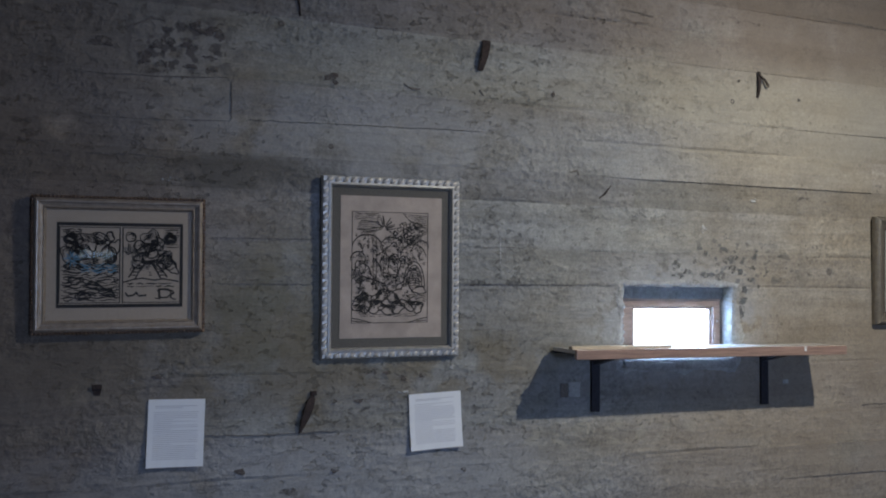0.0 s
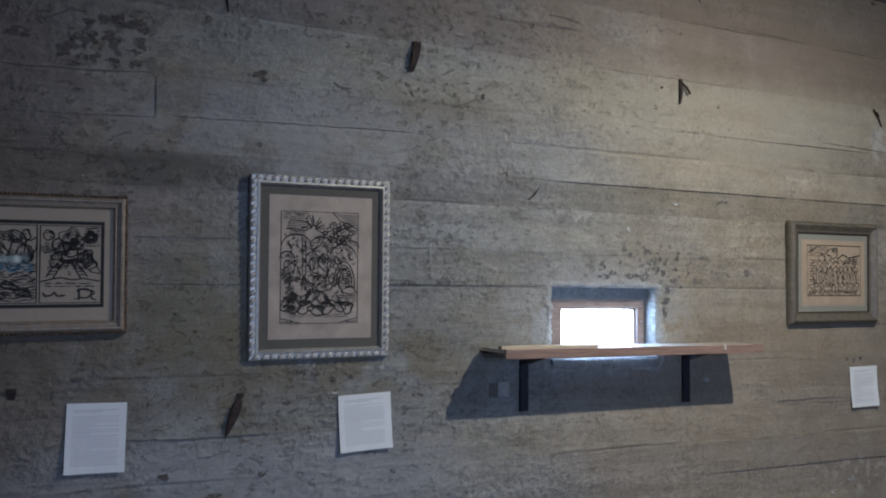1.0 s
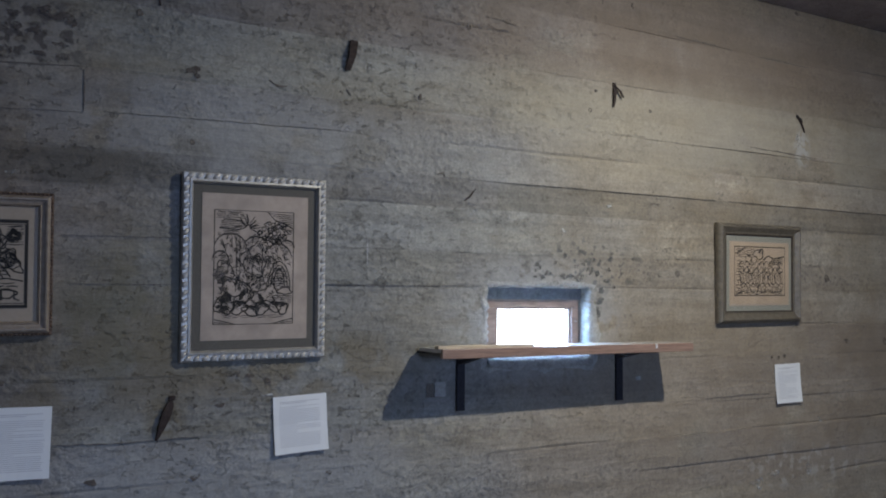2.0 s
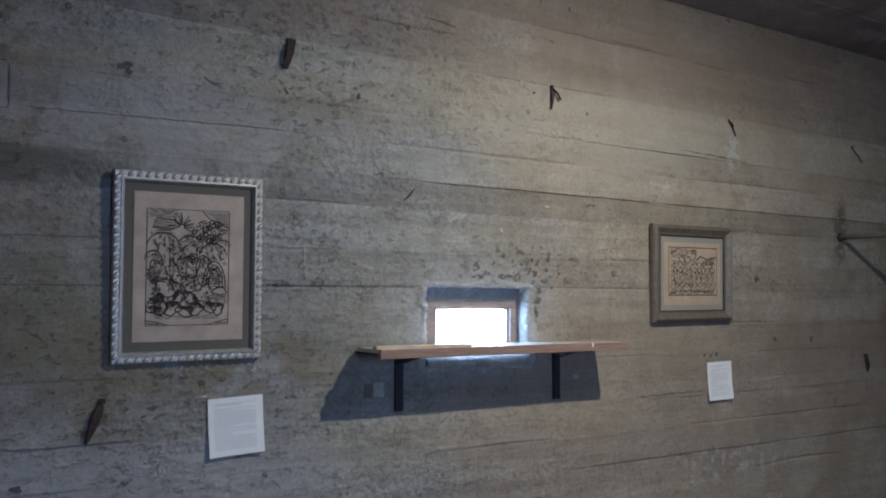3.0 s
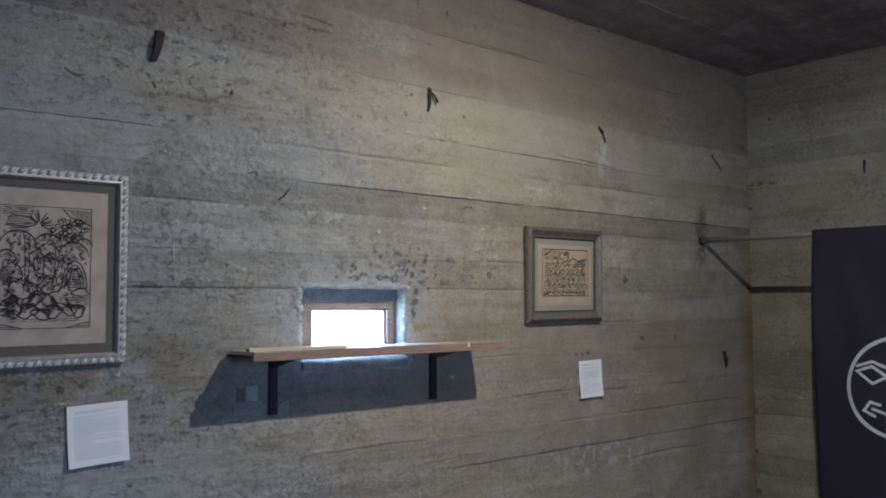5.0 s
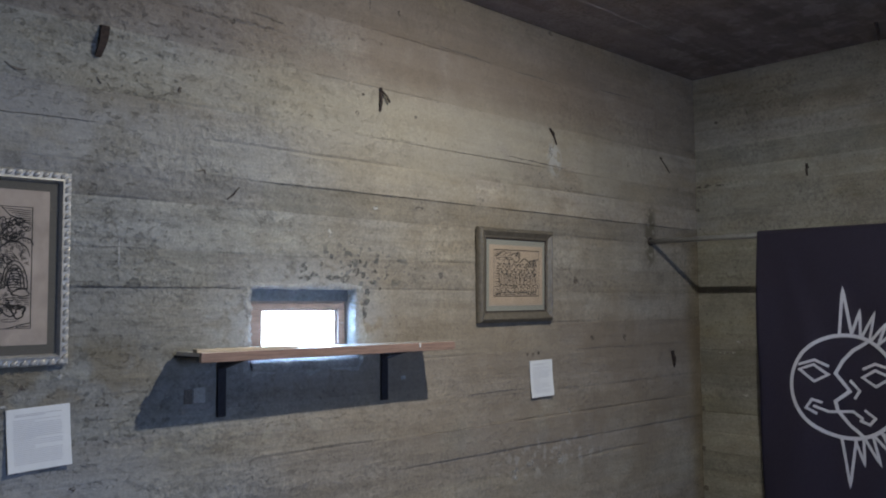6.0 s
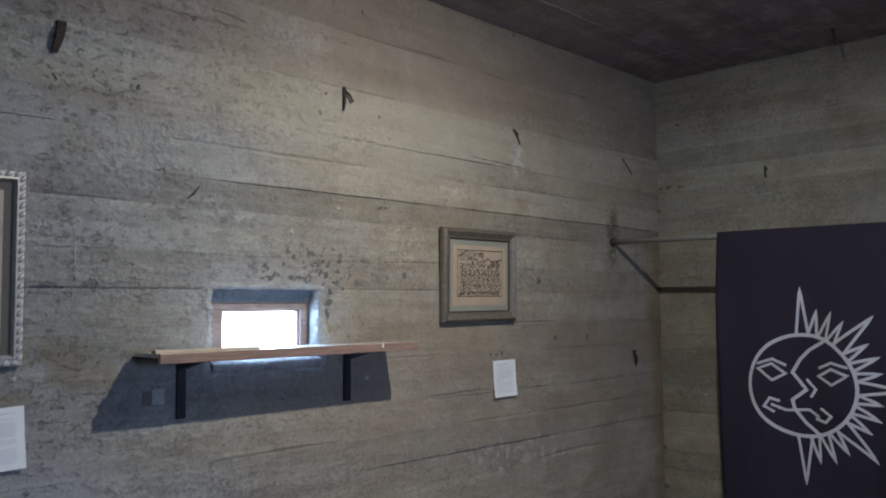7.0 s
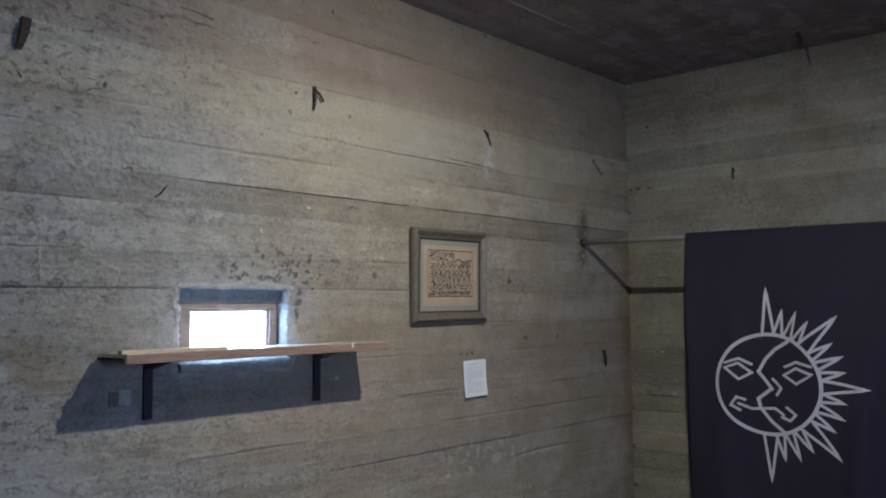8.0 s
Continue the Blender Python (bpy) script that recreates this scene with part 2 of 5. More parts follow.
def simple(name, colour, rough=0.5, metal=0.0, vary=0.25, scale=40.0, bump=0.0, stretch=None):
    m, nt, b = mat(name, rough, metal)
    co = nt.nodes.new("ShaderNodeTexCoord").outputs["Object"]
    f = noise_at(nt, co, scale, 5.0, 0.65, stretch)
    lo, hi = tuple(c * (1 - vary) for c in colour), tuple(min(1.0, c * (1 + vary)) for c in colour)
    nt.links.new(ramp(nt, f, [(0.3, lo), (0.7, hi)]), b.inputs["Base Color"])
    if bump:
        bp = node(nt, "ShaderNodeBump", Strength=bump, Distance=0.002)
        nt.links.new(f, bp.inputs["Height"])
        nt.links.new(bp.outputs[0], b.inputs["Normal"])
    return m


M_WOOD = simple("reddish_shelf_wood", (0.285, 0.185, 0.145), 0.42, vary=0.35, scale=14.0, bump=0.2, stretch=(0.6, 9.0, 9.0))
shelf_bsdf = M_WOOD.node_tree.nodes["Principled BSDF"]
shelf_bsdf.inputs["Coat Weight"].default_value = 0.7
shelf_bsdf.inputs["Coat Roughness"].default_value = 0.28
# the window's white glare on the shelf is put into this pale colour
M_SHELFTOP = simple("pale_glare_shelf_top", (0.52, 0.49, 0.46), 0.45, vary=0.25, scale=14.0, bump=0.15, stretch=(0.6, 9.0, 9.0))
top_bsdf = M_SHELFTOP.node_tree.nodes["Principled BSDF"]
top_bsdf.inputs["Coat Weight"].default_value = 1.0
top_bsdf.inputs["Coat Roughness"].default_value = 0.22
M_BATTEN = simple("pale_batten_wood", (0.52, 0.42, 0.30), 0.6, vary=0.2, scale=20.0, bump=0.2, stretch=(0.6, 9.0, 9.0))
M_WINWOOD = simple("window_wood", (0.27, 0.20, 0.17), 0.55, vary=0.3, scale=18.0, bump=0.2, stretch=(1.0, 6.0, 4.0))
M_IRON = simple("black_iron", (0.024, 0.023, 0.03), 0.7, 0.1, 0.4, 60.0, 0.2)
M_RUST = simple("rusted_steel", (0.043, 0.030, 0.027), 0.85, 0.2, 0.55, 70.0, 0.6)
M_PIPE = simple("galvanised_pipe", (0.33, 0.33, 0.33), 0.5, 0.3, 0.15, 50.0, 0.1)
M_SILVER = simple("silver_leaf_frame", (0.46, 0.44, 0.41), 0.45, 0.5, 0.2, 60.0, 0.15)
M_CHAMPAGNE = simple("champagne_frame", (0.36, 0.295, 0.235), 0.42, 0.45, 0.22, 50.0, 0.15)
M_BEAD = simple("pale_silver_bead", (0.50, 0.475, 0.44), 0.5, 0.3, 0.2, 70.0, 0.1)
M_GOLD = simple("antique_gold", (0.17, 0.112, 0.078), 0.45, 0.5, 0.45, 80.0, 0.2)
M_PEWTER = simple("pewter_frame", (0.165, 0.142, 0.11), 0.5, 0.3, 0.25, 50.0, 0.1)
M_DARKEDGE = simple("dark_frame_edge", (0.045, 0.032, 0.026), 0.5, 0.1, 0.3, 60.0, 0.1)
M_GREYMAT = simple("dark_grey_mat_board", (0.112, 0.103, 0.090), 0.85, vary=0.1, scale=120.0)
M_CREAMMAT = simple("cream_mat_board", (0.37, 0.305, 0.24), 0.85, vary=0.06, scale=120.0)
M_SAGEMAT = simple("sage_mat_board", (0.26, 0.255, 0.215), 0.85, vary=0.06, scale=120.0)
M_PAPER = simple("buff_print_paper", (0.385, 0.325, 0.28), 0.9, vary=0.2, scale=13.0)
M_TANPAPER = simple("tan_print_paper", (0.40, 0.315, 0.23), 0.9, vary=0.10, scale=9.0)
M_INK = simple("printing_ink", (0.022, 0.020, 0.020), 0.8, vary=0.3, scale=90.0)
M_FADED = simple("faded_ink", (0.075, 0.060, 0.048), 0.8, vary=0.35, scale=60.0)
M_BLUEGLINT = simple("blue_glass_reflection", (0.10, 0.22, 0.30), 0.7, vary=0.3, scale=90.0)
M_LABEL = simple("white_card", (0.78, 0.79, 0.80), 0.8, vary=0.03, scale=20.0)
M_GREYINK = simple("grey_small_print", (0.55, 0.55, 0.57), 0.9, vary=0.1, scale=200.0)
M_CLOTH = simple("dark_navy_cloth", (0.040, 0.034, 0.060), 0.9, vary=0.22, scale=260.0, bump=0.4)
M_PRINT = simple("silver_grey_cloth_print", (0.44, 0.44, 0.50), 0.85, vary=0.12, scale=160.0, bump=0.2)
# the shade inside holes and cracks is put into this colour
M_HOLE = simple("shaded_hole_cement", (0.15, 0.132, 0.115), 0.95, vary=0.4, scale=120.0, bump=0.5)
M_WHITE = simple("white_plastic", (0.75, 0.74, 0.72), 0.5, vary=0.05)

m_glass, nt_g, b_g = mat("clear_glass", 0.02)
nt_g.nodes.remove(b_g)
tr = nt_g.nodes.new("ShaderNodeBsdfTransparent")
gl = node(nt_g, "ShaderNodeBsdfGlossy", Roughness=0.03)
ms = nt_g.nodes.new("ShaderNodeMixShader")
lw = node(nt_g, "ShaderNodeFresnel", IOR=1.45)
nt_g.links.new(lw.outputs[0], ms.inputs[0])
nt_g.links.new(tr.outputs[0], ms.inputs[1])
nt_g.links.new(gl.outputs[0], ms.inputs[2])
nt_g.links.new(ms.outputs[0], nt_g.nodes["Material Output"].inputs[0])

m_day, nt_d, b_d = mat("bright_overcast_daylight", 1.0)
nt_d.nodes.remove(b_d)
em = node(nt_d, "ShaderNodeEmission", Color=(0.80, 0.90, 1.0, 1.0), Strength=18.0)
nt_d.links.new(em.outputs[0], nt_d.nodes["Material Output"].inputs[0])

m_dim, nt_d, b_d = mat("shaded_daylight", 1.0)
nt_d.nodes.remove(b_d)
em = node(nt_d, "ShaderNodeEmission", Color=(0.55, 0.78, 1.0, 1.0), Strength=4.0)
nt_d.links.new(em.outputs[0], nt_d.nodes["Material Output"].inputs[0])

# ---- mesh helpers ----


def part(name, bm, material, parent=None, label="", smooth=False, m=None):
    """Links a bmesh as one mesh object, under parent if given."""
    me = bpy.data.meshes.new(name)
    bm.to_mesh(me)
    bm.free()
    for p in me.polygons:
        p.use_smooth = smooth
    me.materials.append(material)
    ob = new(name, me)
    if parent:
        ob.parent = parent
    if m is not None:
        ob.matrix_basis = m
    return tagged(ob, label) if label else ob


def thing(name, m, label, category, group="", kind=""):
    ob = new(name)
    ob.empty_display_size = 0.1
    ob.matrix_basis = m
    return tagged(ob, label, category, group, kind)


def box(bm, lo, hi, bevel=0.0, m=None):
    c = [(a + b) / 2 for a, b in zip(lo, hi)]
    s = [abs(b - a) for a, b in zip(lo, hi)]
    r = bmesh.ops.create_cube(bm, size=1.0, matrix=Matrix.Translation(c) @ Matrix.Diagonal((*s, 1)))
    if bevel:
        e = {ed for v in r["verts"] for ed in v.link_edges}
        out = bmesh.ops.bevel(bm, geom=list(e), offset=bevel, segments=2, affect='EDGES', profile=0.5)
        r["verts"] = list({v for f in out["faces"] for v in f.verts} | {v for v in r["verts"] if v.is_valid})
    if m is not None:
        bmesh.ops.transform(bm, matrix=m, verts=[v for v in r["verts"] if v.is_valid])


def boxes(*items, bevel=0.0):
    bm = bmesh.new()
    for lo, hi in items:
        box(bm, lo, hi, bevel)
    return bm


def tube(bm, pts, radius, sides=12, cap=True):
    """A round bar along points."""
    rings = []
    pts = [Vector(p) for p in pts]
    for i, p in enumerate(pts):
        d = (pts[min(i + 1, len(pts) - 1)] - pts[max(i - 1, 0)]).normalized()
        u = d.orthogonal().normalized() if i == 0 else (rings_u - d * rings_u.dot(d)).normalized()
        rings_u = u
        w = d.cross(u)
        r = radius[i] if isinstance(radius, (list, tuple)) else radius
        rings.append([bm.verts.new(p + (u * math.cos(a) + w * math.sin(a)) * r) for a in (2 * math.pi * k / sides for k in range(sides))])
    for a, b in zip(rings, rings[1:]):
        for k in range(sides):
            bm.faces.new((a[k], a[(k + 1) % sides], b[(k + 1) % sides], b[k]))
    if cap:
        bm.faces.new(rings[0][::-1])
        bm.faces.new(rings[-1])


def ribbon(bm, pts, w, y=0.0, taper=False, closed=False):
    """A flat inked stroke in the local x-z plane, facing -y."""
    n = len(pts)
    left, right = [], []
    for i, (x, z) in enumerate(pts):
        a = pts[(i - 1) % n] if closed or i > 0 else pts[i]
        c = pts[(i + 1) % n] if closed or i < n - 1 else pts[i]
        dx, dz = c[0] - a[0], c[1] - a[1]
        d = math.hypot(dx, dz) or 1.0
        # mitre
        k = 1.0
        if (closed or 0 < i < n - 1):
            d1 = Vector((x - a[0], z - a[1]))
            d2 = Vector((c[0] - x, c[1] - z))
            if d1.length > 0 and d2.length > 0:
                k = min(1.8, 1.0 / max(0.35, math.cos(d1.angle(d2) / 2)))
        h = w / 2 * k * ((0.35 + 0.65 * math.sin(math.pi * (i + 0.4) / (n - 0.2))) if taper else 1.0)
        nx, nz = -dz / d * h, dx / d * h
        left.append(bm.verts.new((x + nx, y, z + nz)))
        right.append(bm.verts.new((x - nx, y, z - nz)))
    for i in range(n if closed else n - 1):
        j = (i + 1) % n
        f = bm.faces.new((left[i], right[i], right[j], left[j]))


def arc(cx, cz, rx, rz, a0, a1, n=10):
    return [(cx + rx * math.cos(radians(a0 + (a1 - a0) * i / n)), cz + rz * math.sin(radians(a0 + (a1 - a0) * i / n))) for i in range(n + 1)]


def sweep_frame(bm, w, h, profile):
    """A mitred picture frame round a w x h outline, centred, facing -y. profile: (inset from the outer edge, y)."""
    loops = []
    for inset, y in profile:
        a, b = w / 2 - inset, h / 2 - inset
        loops.append([bm.verts.new(p) for p in ((-a, y, -b), (a, y, -b), (a, y, b), (-a, y, b))])
    for p, q in zip(loops, loops[1:]):
        for k in range(4):
            bm.faces.new((p[k], p[(k + 1) % 4], q[(k + 1) % 4], q[k]))
    bmesh.ops.recalc_face_normals(bm, faces=bm.faces)


def glazing(x0, x1, z0, z1, y):
    """One face of glass that looks to -y."""
    bm = bmesh.new()
    bm.faces.new([bm.verts.new(p) for p in ((x0, y, z0), (x1, y, z0), (x1, y, z1), (x0, y, z1))])
    return bm


# ---- the walls, floor and ceiling ----
WIN = (1.635, 2.110, 1.228, 1.518)   # opening: left, right, bottom, top
T = 0.32                             # wall thickness
TI = 0.12                            # the opening widens outward past this depth
OUT = (1.45, 2.75, 1.05, 1.80)
bm = boxes(((XL - T, 0, 0), (WIN[0], TI, CEIL)), ((WIN[1], 0, 0), (XR, TI, CEIL)),
           ((WIN[0], 0, 0), (WIN[1], TI, WIN[2])), ((WIN[0], 0, WIN[3]), (WIN[1], TI, CEIL)),
           ((XL - T, TI, 0), (OUT[0], T, CEIL)), ((OUT[1], TI, 0), (XR, T, CEIL)),
           ((OUT[0], TI, 0), (OUT[1], T, OUT[2])), ((OUT[0], TI, OUT[3]), (OUT[1], T, CEIL)))
wall_north = tagged(part("wall_north", bm, M_WALL), "board-formed concrete wall with stained tan and grey board marks", "wall", kind="structure")
wall_east = tagged(part("wall_east", boxes(((XR, YB - T, 0), (XR + T, T, CEIL))), M_END), "board-formed concrete end wall behind the banner", "wall", kind="structure")
tagged(part("wall_west", boxes(((XL - T, YB - T, 0), (XL, 0, CEIL))), M_PLAIN), "plain concrete wall of the room", "wall", kind="structure")
OPENING = (0.48, 1.42, 2.16)
SLIT = (-0.52, -0.22, 1.51, 1.57)
bm = boxes(((XL, YB - T, 0), (SLIT[0], YB, CEIL)), ((SLIT[1], YB - T, 0), (OPENING[0], YB, CEIL)), ((SLIT[0], YB - T, 0), (SLIT[1], YB, SLIT[2])), ((SLIT[0], YB - T, SLIT[3]), (SLIT[1], YB, CEIL)),
           ((OPENING[0], YB - T, OPENING[2]), (OPENING[1], YB, CEIL)), ((OPENING[0], YB - T, 0), (OPENING[1], YB, 0.95)), ((OPENING[1], YB - T, 0), (XR, YB, CEIL)))
tagged(part("wall_south", bm, M_PLAIN), "plain concrete wall with a window opening and a small slit", "wall", kind="structure")
tagged(part("floor", boxes(((XL - T, YB - T, -0.15), (XR + T, T, 0.0))), M_FLOOR), "bare dark concrete floor slab", "floor", kind="structure")

# ceiling: slab with the marks of its boards running along the room
bm = boxes(((XL - T, YB - T, CEIL), (XR + T, T, CEIL + 0.2)))
rng = random.Random(5)
y = -0.004
while y > -2.6:
    wd = rng.uniform(0.11, 0.16)
    x = XL
    while x < XR - 0.01:
        x2 = min(XR, x + rng.uniform(1.2, 3.0))
        dz = rng.uniform(0.003, 0.0055)
        box(bm, (x, y - wd, CEIL - dz), (x2, y, CEIL + 0.02))
        x = x2
    y -= wd
rng = random.Random(8)
for k in range(26):
    x = 2.6 + 0.08 * k
    box(bm, (x, -0.372 + rng.uniform(-0.004, 0.004), CEIL - 0.0075 + rng.uniform(-0.001, 0.001)), (x + 0.08, -0.362, CEIL))
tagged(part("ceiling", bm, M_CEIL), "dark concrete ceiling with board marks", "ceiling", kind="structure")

# daylight seen outside the windows
bm = bmesh.new()
bmesh.ops.create_grid(bm, x_segments=1, y_segments=1, size=1.6, matrix=Matrix.Translation((2.5, 1.1, 1.9)) @ pose(0, 0, 0, 90))
tagged(part("backdrop", bm, m_day), "blown-out white daylight outside the window", "daylight", kind="structure")
bm = bmesh.new()
bmesh.ops.create_grid(bm, x_segments=1, y_segments=1, size=0.5, matrix=Matrix.Translation((-0.45, YB - T - 0.4, 1.5)) @ pose(0, 0, 0, -90))
tagged(part("backdrop", bm, m_dim), "daylight outside the small window slit", "daylight", kind="structure")

# ---- window ----
window = thing("window_1", pose(0, 0, 0), "small wooden window deep in the concrete wall", "window", kind="structure")
GX0, GX1, GZ0, GZ1, GY = 1.723, 2.072, 1.300, 1.440, 0.062
FX0, FX1, FZ0, FZ1 = 1.672, 2.106, 1.262, 1.473
fr = part("window_frame", boxes(((FX0, GY, GZ1), (FX1, GY + 0.05, FZ1)), ((FX0, GY, FZ0), (FX1, GY + 0.05, GZ0)),
                                ((FX0, GY, GZ0), (GX0, GY + 0.05, GZ1)), ((GX1, GY, GZ0), (FX1, GY + 0.05, GZ1)), bevel=0.003), M_WINWOOD, window, "weathered reddish brown wood")
part("inner_bead", boxes(((GX0, GY + 0.012, GZ1 - 0.008), (GX1, GY + 0.03, GZ1)), ((GX1 - 0.010, GY + 0.012, GZ0), (GX1, GY + 0.03, GZ1 - 0.008)),
                         ((GX0, GY + 0.012, GZ0), (GX0 + 0.006, GY + 0.03, GZ1 - 0.008))), M_WINWOOD, window)
pane = part("pane", glazing(GX0, GX1, GZ0, GZ1, GY + 0.032), m_glass, window)
pane.visible_shadow = False
bm = bmesh.new()
tube(bm, [(2.090, GY - 0.004, 1.385), (2.090, GY + 0.004, 1.385)], 0.004, 10)
part("screw", bm, M_PIPE, window)

# mortar packed round the frame, and the rough plaster margin on the wall's face
rng = random.Random(11)
bm = boxes(((WIN[0], 0.05, FZ1 - 0.002), (WIN[1], 0.12, WIN[3])), ((WIN[0], 0.034, WIN[2]), (WIN[1], 0.118, FZ0 + 0.001)), ((FX1 - 0.001, 0.075, WIN[2]), (WIN[1], 0.12, FZ1)), ((WIN[0], 0.075, WIN[2]), (FX0 + 0.001, 0.12, FZ1)))
part("mortar_packing", bm, M_MORTAR, window, "grey mortar packed round the frame")
# sloping sill
bm = bmesh.new()
n = 40
back, front = [], []
for i in range(n + 1):
    x = WIN[0] + (WIN[1] - WIN[0]) * i / n
    back.append((bm.verts.new((x, GY + 0.002, 1.290)), bm.verts.new((x, 0.03, 1.268 + rng.uniform(-0.003, 0.003))), bm.verts.new((x, -0.012 + rng.uniform(-0.001, 0.001), 1.250 + 0.004 * noise.noise((x * 16.0, 2.0, 0.0)))), bm.verts.new((x, -0.026 + 0.004 * noise.noise((x * 20.0, 9.0, 0.0)), 1.224 + 0.008 * noise.noise((x * 14.0, 7.0, 0.0)))), bm.verts.new((x, 0.004, 1.206 + 0.018 * noise.noise((x * 11.0, 5.0, 0.0))))))
for p, q in zip(back, back[1:]):
    for k in range(4):
        bm.faces.new((p[k], p[k + 1], q[k + 1], q[k]))
part("window_sill", bm, M_PLASTER, window, "rough sloping plaster sill", smooth=True)


def rough_margin():
    """An uneven band of plaster round the opening."""
    bm = bmesh.new()
    x0, x1, z0, z1 = WIN
    per = []
    n = 26
    for i in range(n):
        per.append((x0 + (x1 - x0) * i / n, z1, 0, 1))
    for i in range(n):
        per.append((x1, z1 + (z0 - z1) * i / n, 1, 0))
    for i in range(n):
        per.append((x1 + (x0 - x1) * i / n, z0, 0, -1))
    for i in range(n):
        per.append((x0, z0 + (z1 - z0) * i / n, -1, 0))
    rows = []
    for (x, z, nx, nz) in per:
        reach = {(0, 1): 0.012, (1, 0): 0.030, (0, -1): 0.020, (-1, 0): 0.018}[(nx, nz)] * max(0.15, 1.0 + 1.6 * noise.noise((x * 14, z * 14, 7.0)) + rng.uniform(-0.25, 0.25))
        cx, cz = (x0 + x1) / 2, (z0 + z1) / 2
        ox, oz = (x - cx) / abs(x1 - x0) * 0.02, (z - cz) / abs(z1 - z0) * 0.02
        rows.append([bm.verts.new((x + rng.uniform(-0.003, 0.003), 0.05, z + rng.uniform(-0.003, 0.003))),
                     bm.verts.new((x + nx * rng.uniform(-0.006, 0.004), -0.006 + rng.uniform(-0.003, 0.004), z + nz * rng.uniform(-0.006, 0.004))),
                     bm.verts.new((x + nx * reach * 0.6 + ox, -0.0075 + rng.uniform(-0.002, 0.002), z + nz * reach * 0.6 + oz)),
                     bm.verts.new((x + nx * reach + ox * 1.3, 0.002, z + nz * reach + oz * 1.3))])
    for a, b in zip(rows, rows[1:] + rows[:1]):
        for k in range(3):
            bm.faces.new((a[k], a[k + 1], b[k + 1], b[k]))
    bmesh.ops.recalc_face_normals(bm, faces=bm.faces)
    return bm


part("plaster_margin", rough_margin(), M_PLASTER, window, "chipped pale plaster round the opening", smooth=True)

# ---- shelf ----
SX0, SX1, SY, SZ, ST = 1.338, 2.462, -0.205, 1.304, 0.031
shelf = thing("wall_shelf", pose(0, 0, 0), "narrow reddish wooden shelf on black brackets below the window", "shelf")
part("plank", boxes(((SX0, SY + 0.016, SZ - 0.013), (SX1, -0.034, SZ)), bevel=0.002), M_SHELFTOP, shelf, "pale top of the shelf, window glare in its colour")
part("fascia", boxes(((SX0, SY, SZ - ST), (SX1, SY + 0.016, SZ + 0.001)), bevel=0.002), M_WOOD, shelf)
for bx in (1.516, 2.247):
    bm = boxes(((bx - 0.016, -0.020, 1.073), (bx + 0.016, -0.008, SZ - 0.013)), bevel=0.002)
    lo, hi = SZ - 0.066, SZ - 0.013
    side = [(-0.020, lo), (-0.020, hi), (-0.184, hi), (-0.184, hi - 0.012)]
    a = [bm.verts.new((bx - 0.014, y, z)) for y, z in side]
    b = [bm.verts.new((bx + 0.014, y, z)) for y, z in side]
    bm.faces.new(a)
    bm.faces.new(b[::-1])
    for k in range(4):
        bm.faces.new((a[k], b[k], b[(k + 1) % 4], a[(k + 1) % 4]))
    bmesh.ops.recalc_face_normals(bm, faces=bm.faces)
    part("bracket", bm, M_IRON, shelf, "black iron shelf bracket")
part("cleat", boxes(((SX0 + 0.004, -0.03, SZ - 0.022), (1.45, -0.008, SZ - 0.013)), bevel=0.002), M_IRON, shelf)

bm = boxes(((1.336, -0.178, SZ), (1.72, -0.150, SZ + 0.011)), bevel=0.002)
tagged(part("wood_batten", bm, M_BATTEN), "pale thin wooden batten lying on the shelf", "batten")
bm = boxes(((1.70, -0.172, SZ), (1.84, -0.085, SZ + 0.004)), bevel=0.001)
tagged(part("folded_leaflet", bm, M_LABEL), "small white folded leaflet lying on the shelf", "paper")
bm = boxes(((2.264, SY - 0.003, SZ - 0.016), (2.272, SY, SZ + 0.002)), bevel=0.001)
tagged(part("shelf_clip", bm, M_WHITE), "small white clip on the front edge of the shelf", "clip")

# ---- framed prints ----


def scribble(bm, rng, x0, x1, z0, z1, count, size, w, y=0.0):
    """Short curling woodcut strokes."""
    for _ in range(count):
        cx, cz = rng.uniform(x0, x1), rng.uniform(z0, z1)
        a0 = rng.uniform(0, 360)
        r = size * rng.uniform(0.5, 1.4)
        pts = arc(cx, cz, r, r * rng.uniform(0.4, 1.0), a0, a0 + rng.uniform(70, 230), 6)
        pts = [(min(max(px, x0), x1), min(max(pz, z0), z1)) for px, pz in pts]
        ribbon(bm, pts, w * rng.uniform(0.6, 1.4), y, taper=True)


def hatch(bm, rng, x0, x1, z0, z1, n, w, y=0.0, lean=0.0):
    for i in range(n):
        z = z0 + (z1 - z0) * (i + 0.5) / n
        a = x0 + rng.uniform(0, 0.25) * (x1 - x0)
        b = x1 - rng.uniform(0, 0.25) * (x1 - x0)
        ribbon(bm, [(a, z), ((a + b) / 2, z + lean / 2 + rng.uniform(-1, 1) * w), (b, z + lean)], w, y, taper=True)


def rect(bm, x0, x1, z0, z1, w, y=0.0):
    ribbon(bm, [(x0, z0), (x1, z0), (x1, z1), (x0, z1)], w, y, closed=True)


def sheet(x0, x1, z0, z1, y, thick=0.0015):
    return boxes(((x0, y, z0), (x1, y + thick, z1)))


def picture(w, h, m, label, profile, frame_mat, edge=None):
    p = thing("framed_print", m, label, "picture")
    bm = bmesh.new()
    sweep_frame(bm, w, h, profile)
    part("frame", bm, frame_mat, p)
    part("backing", boxes(((-w / 2 + 0.004, -0.006, -h / 2 + 0.004), (w / 2 - 0.004, 0.0, h / 2 - 0.004))), M_DARKEDGE, p)
    return p


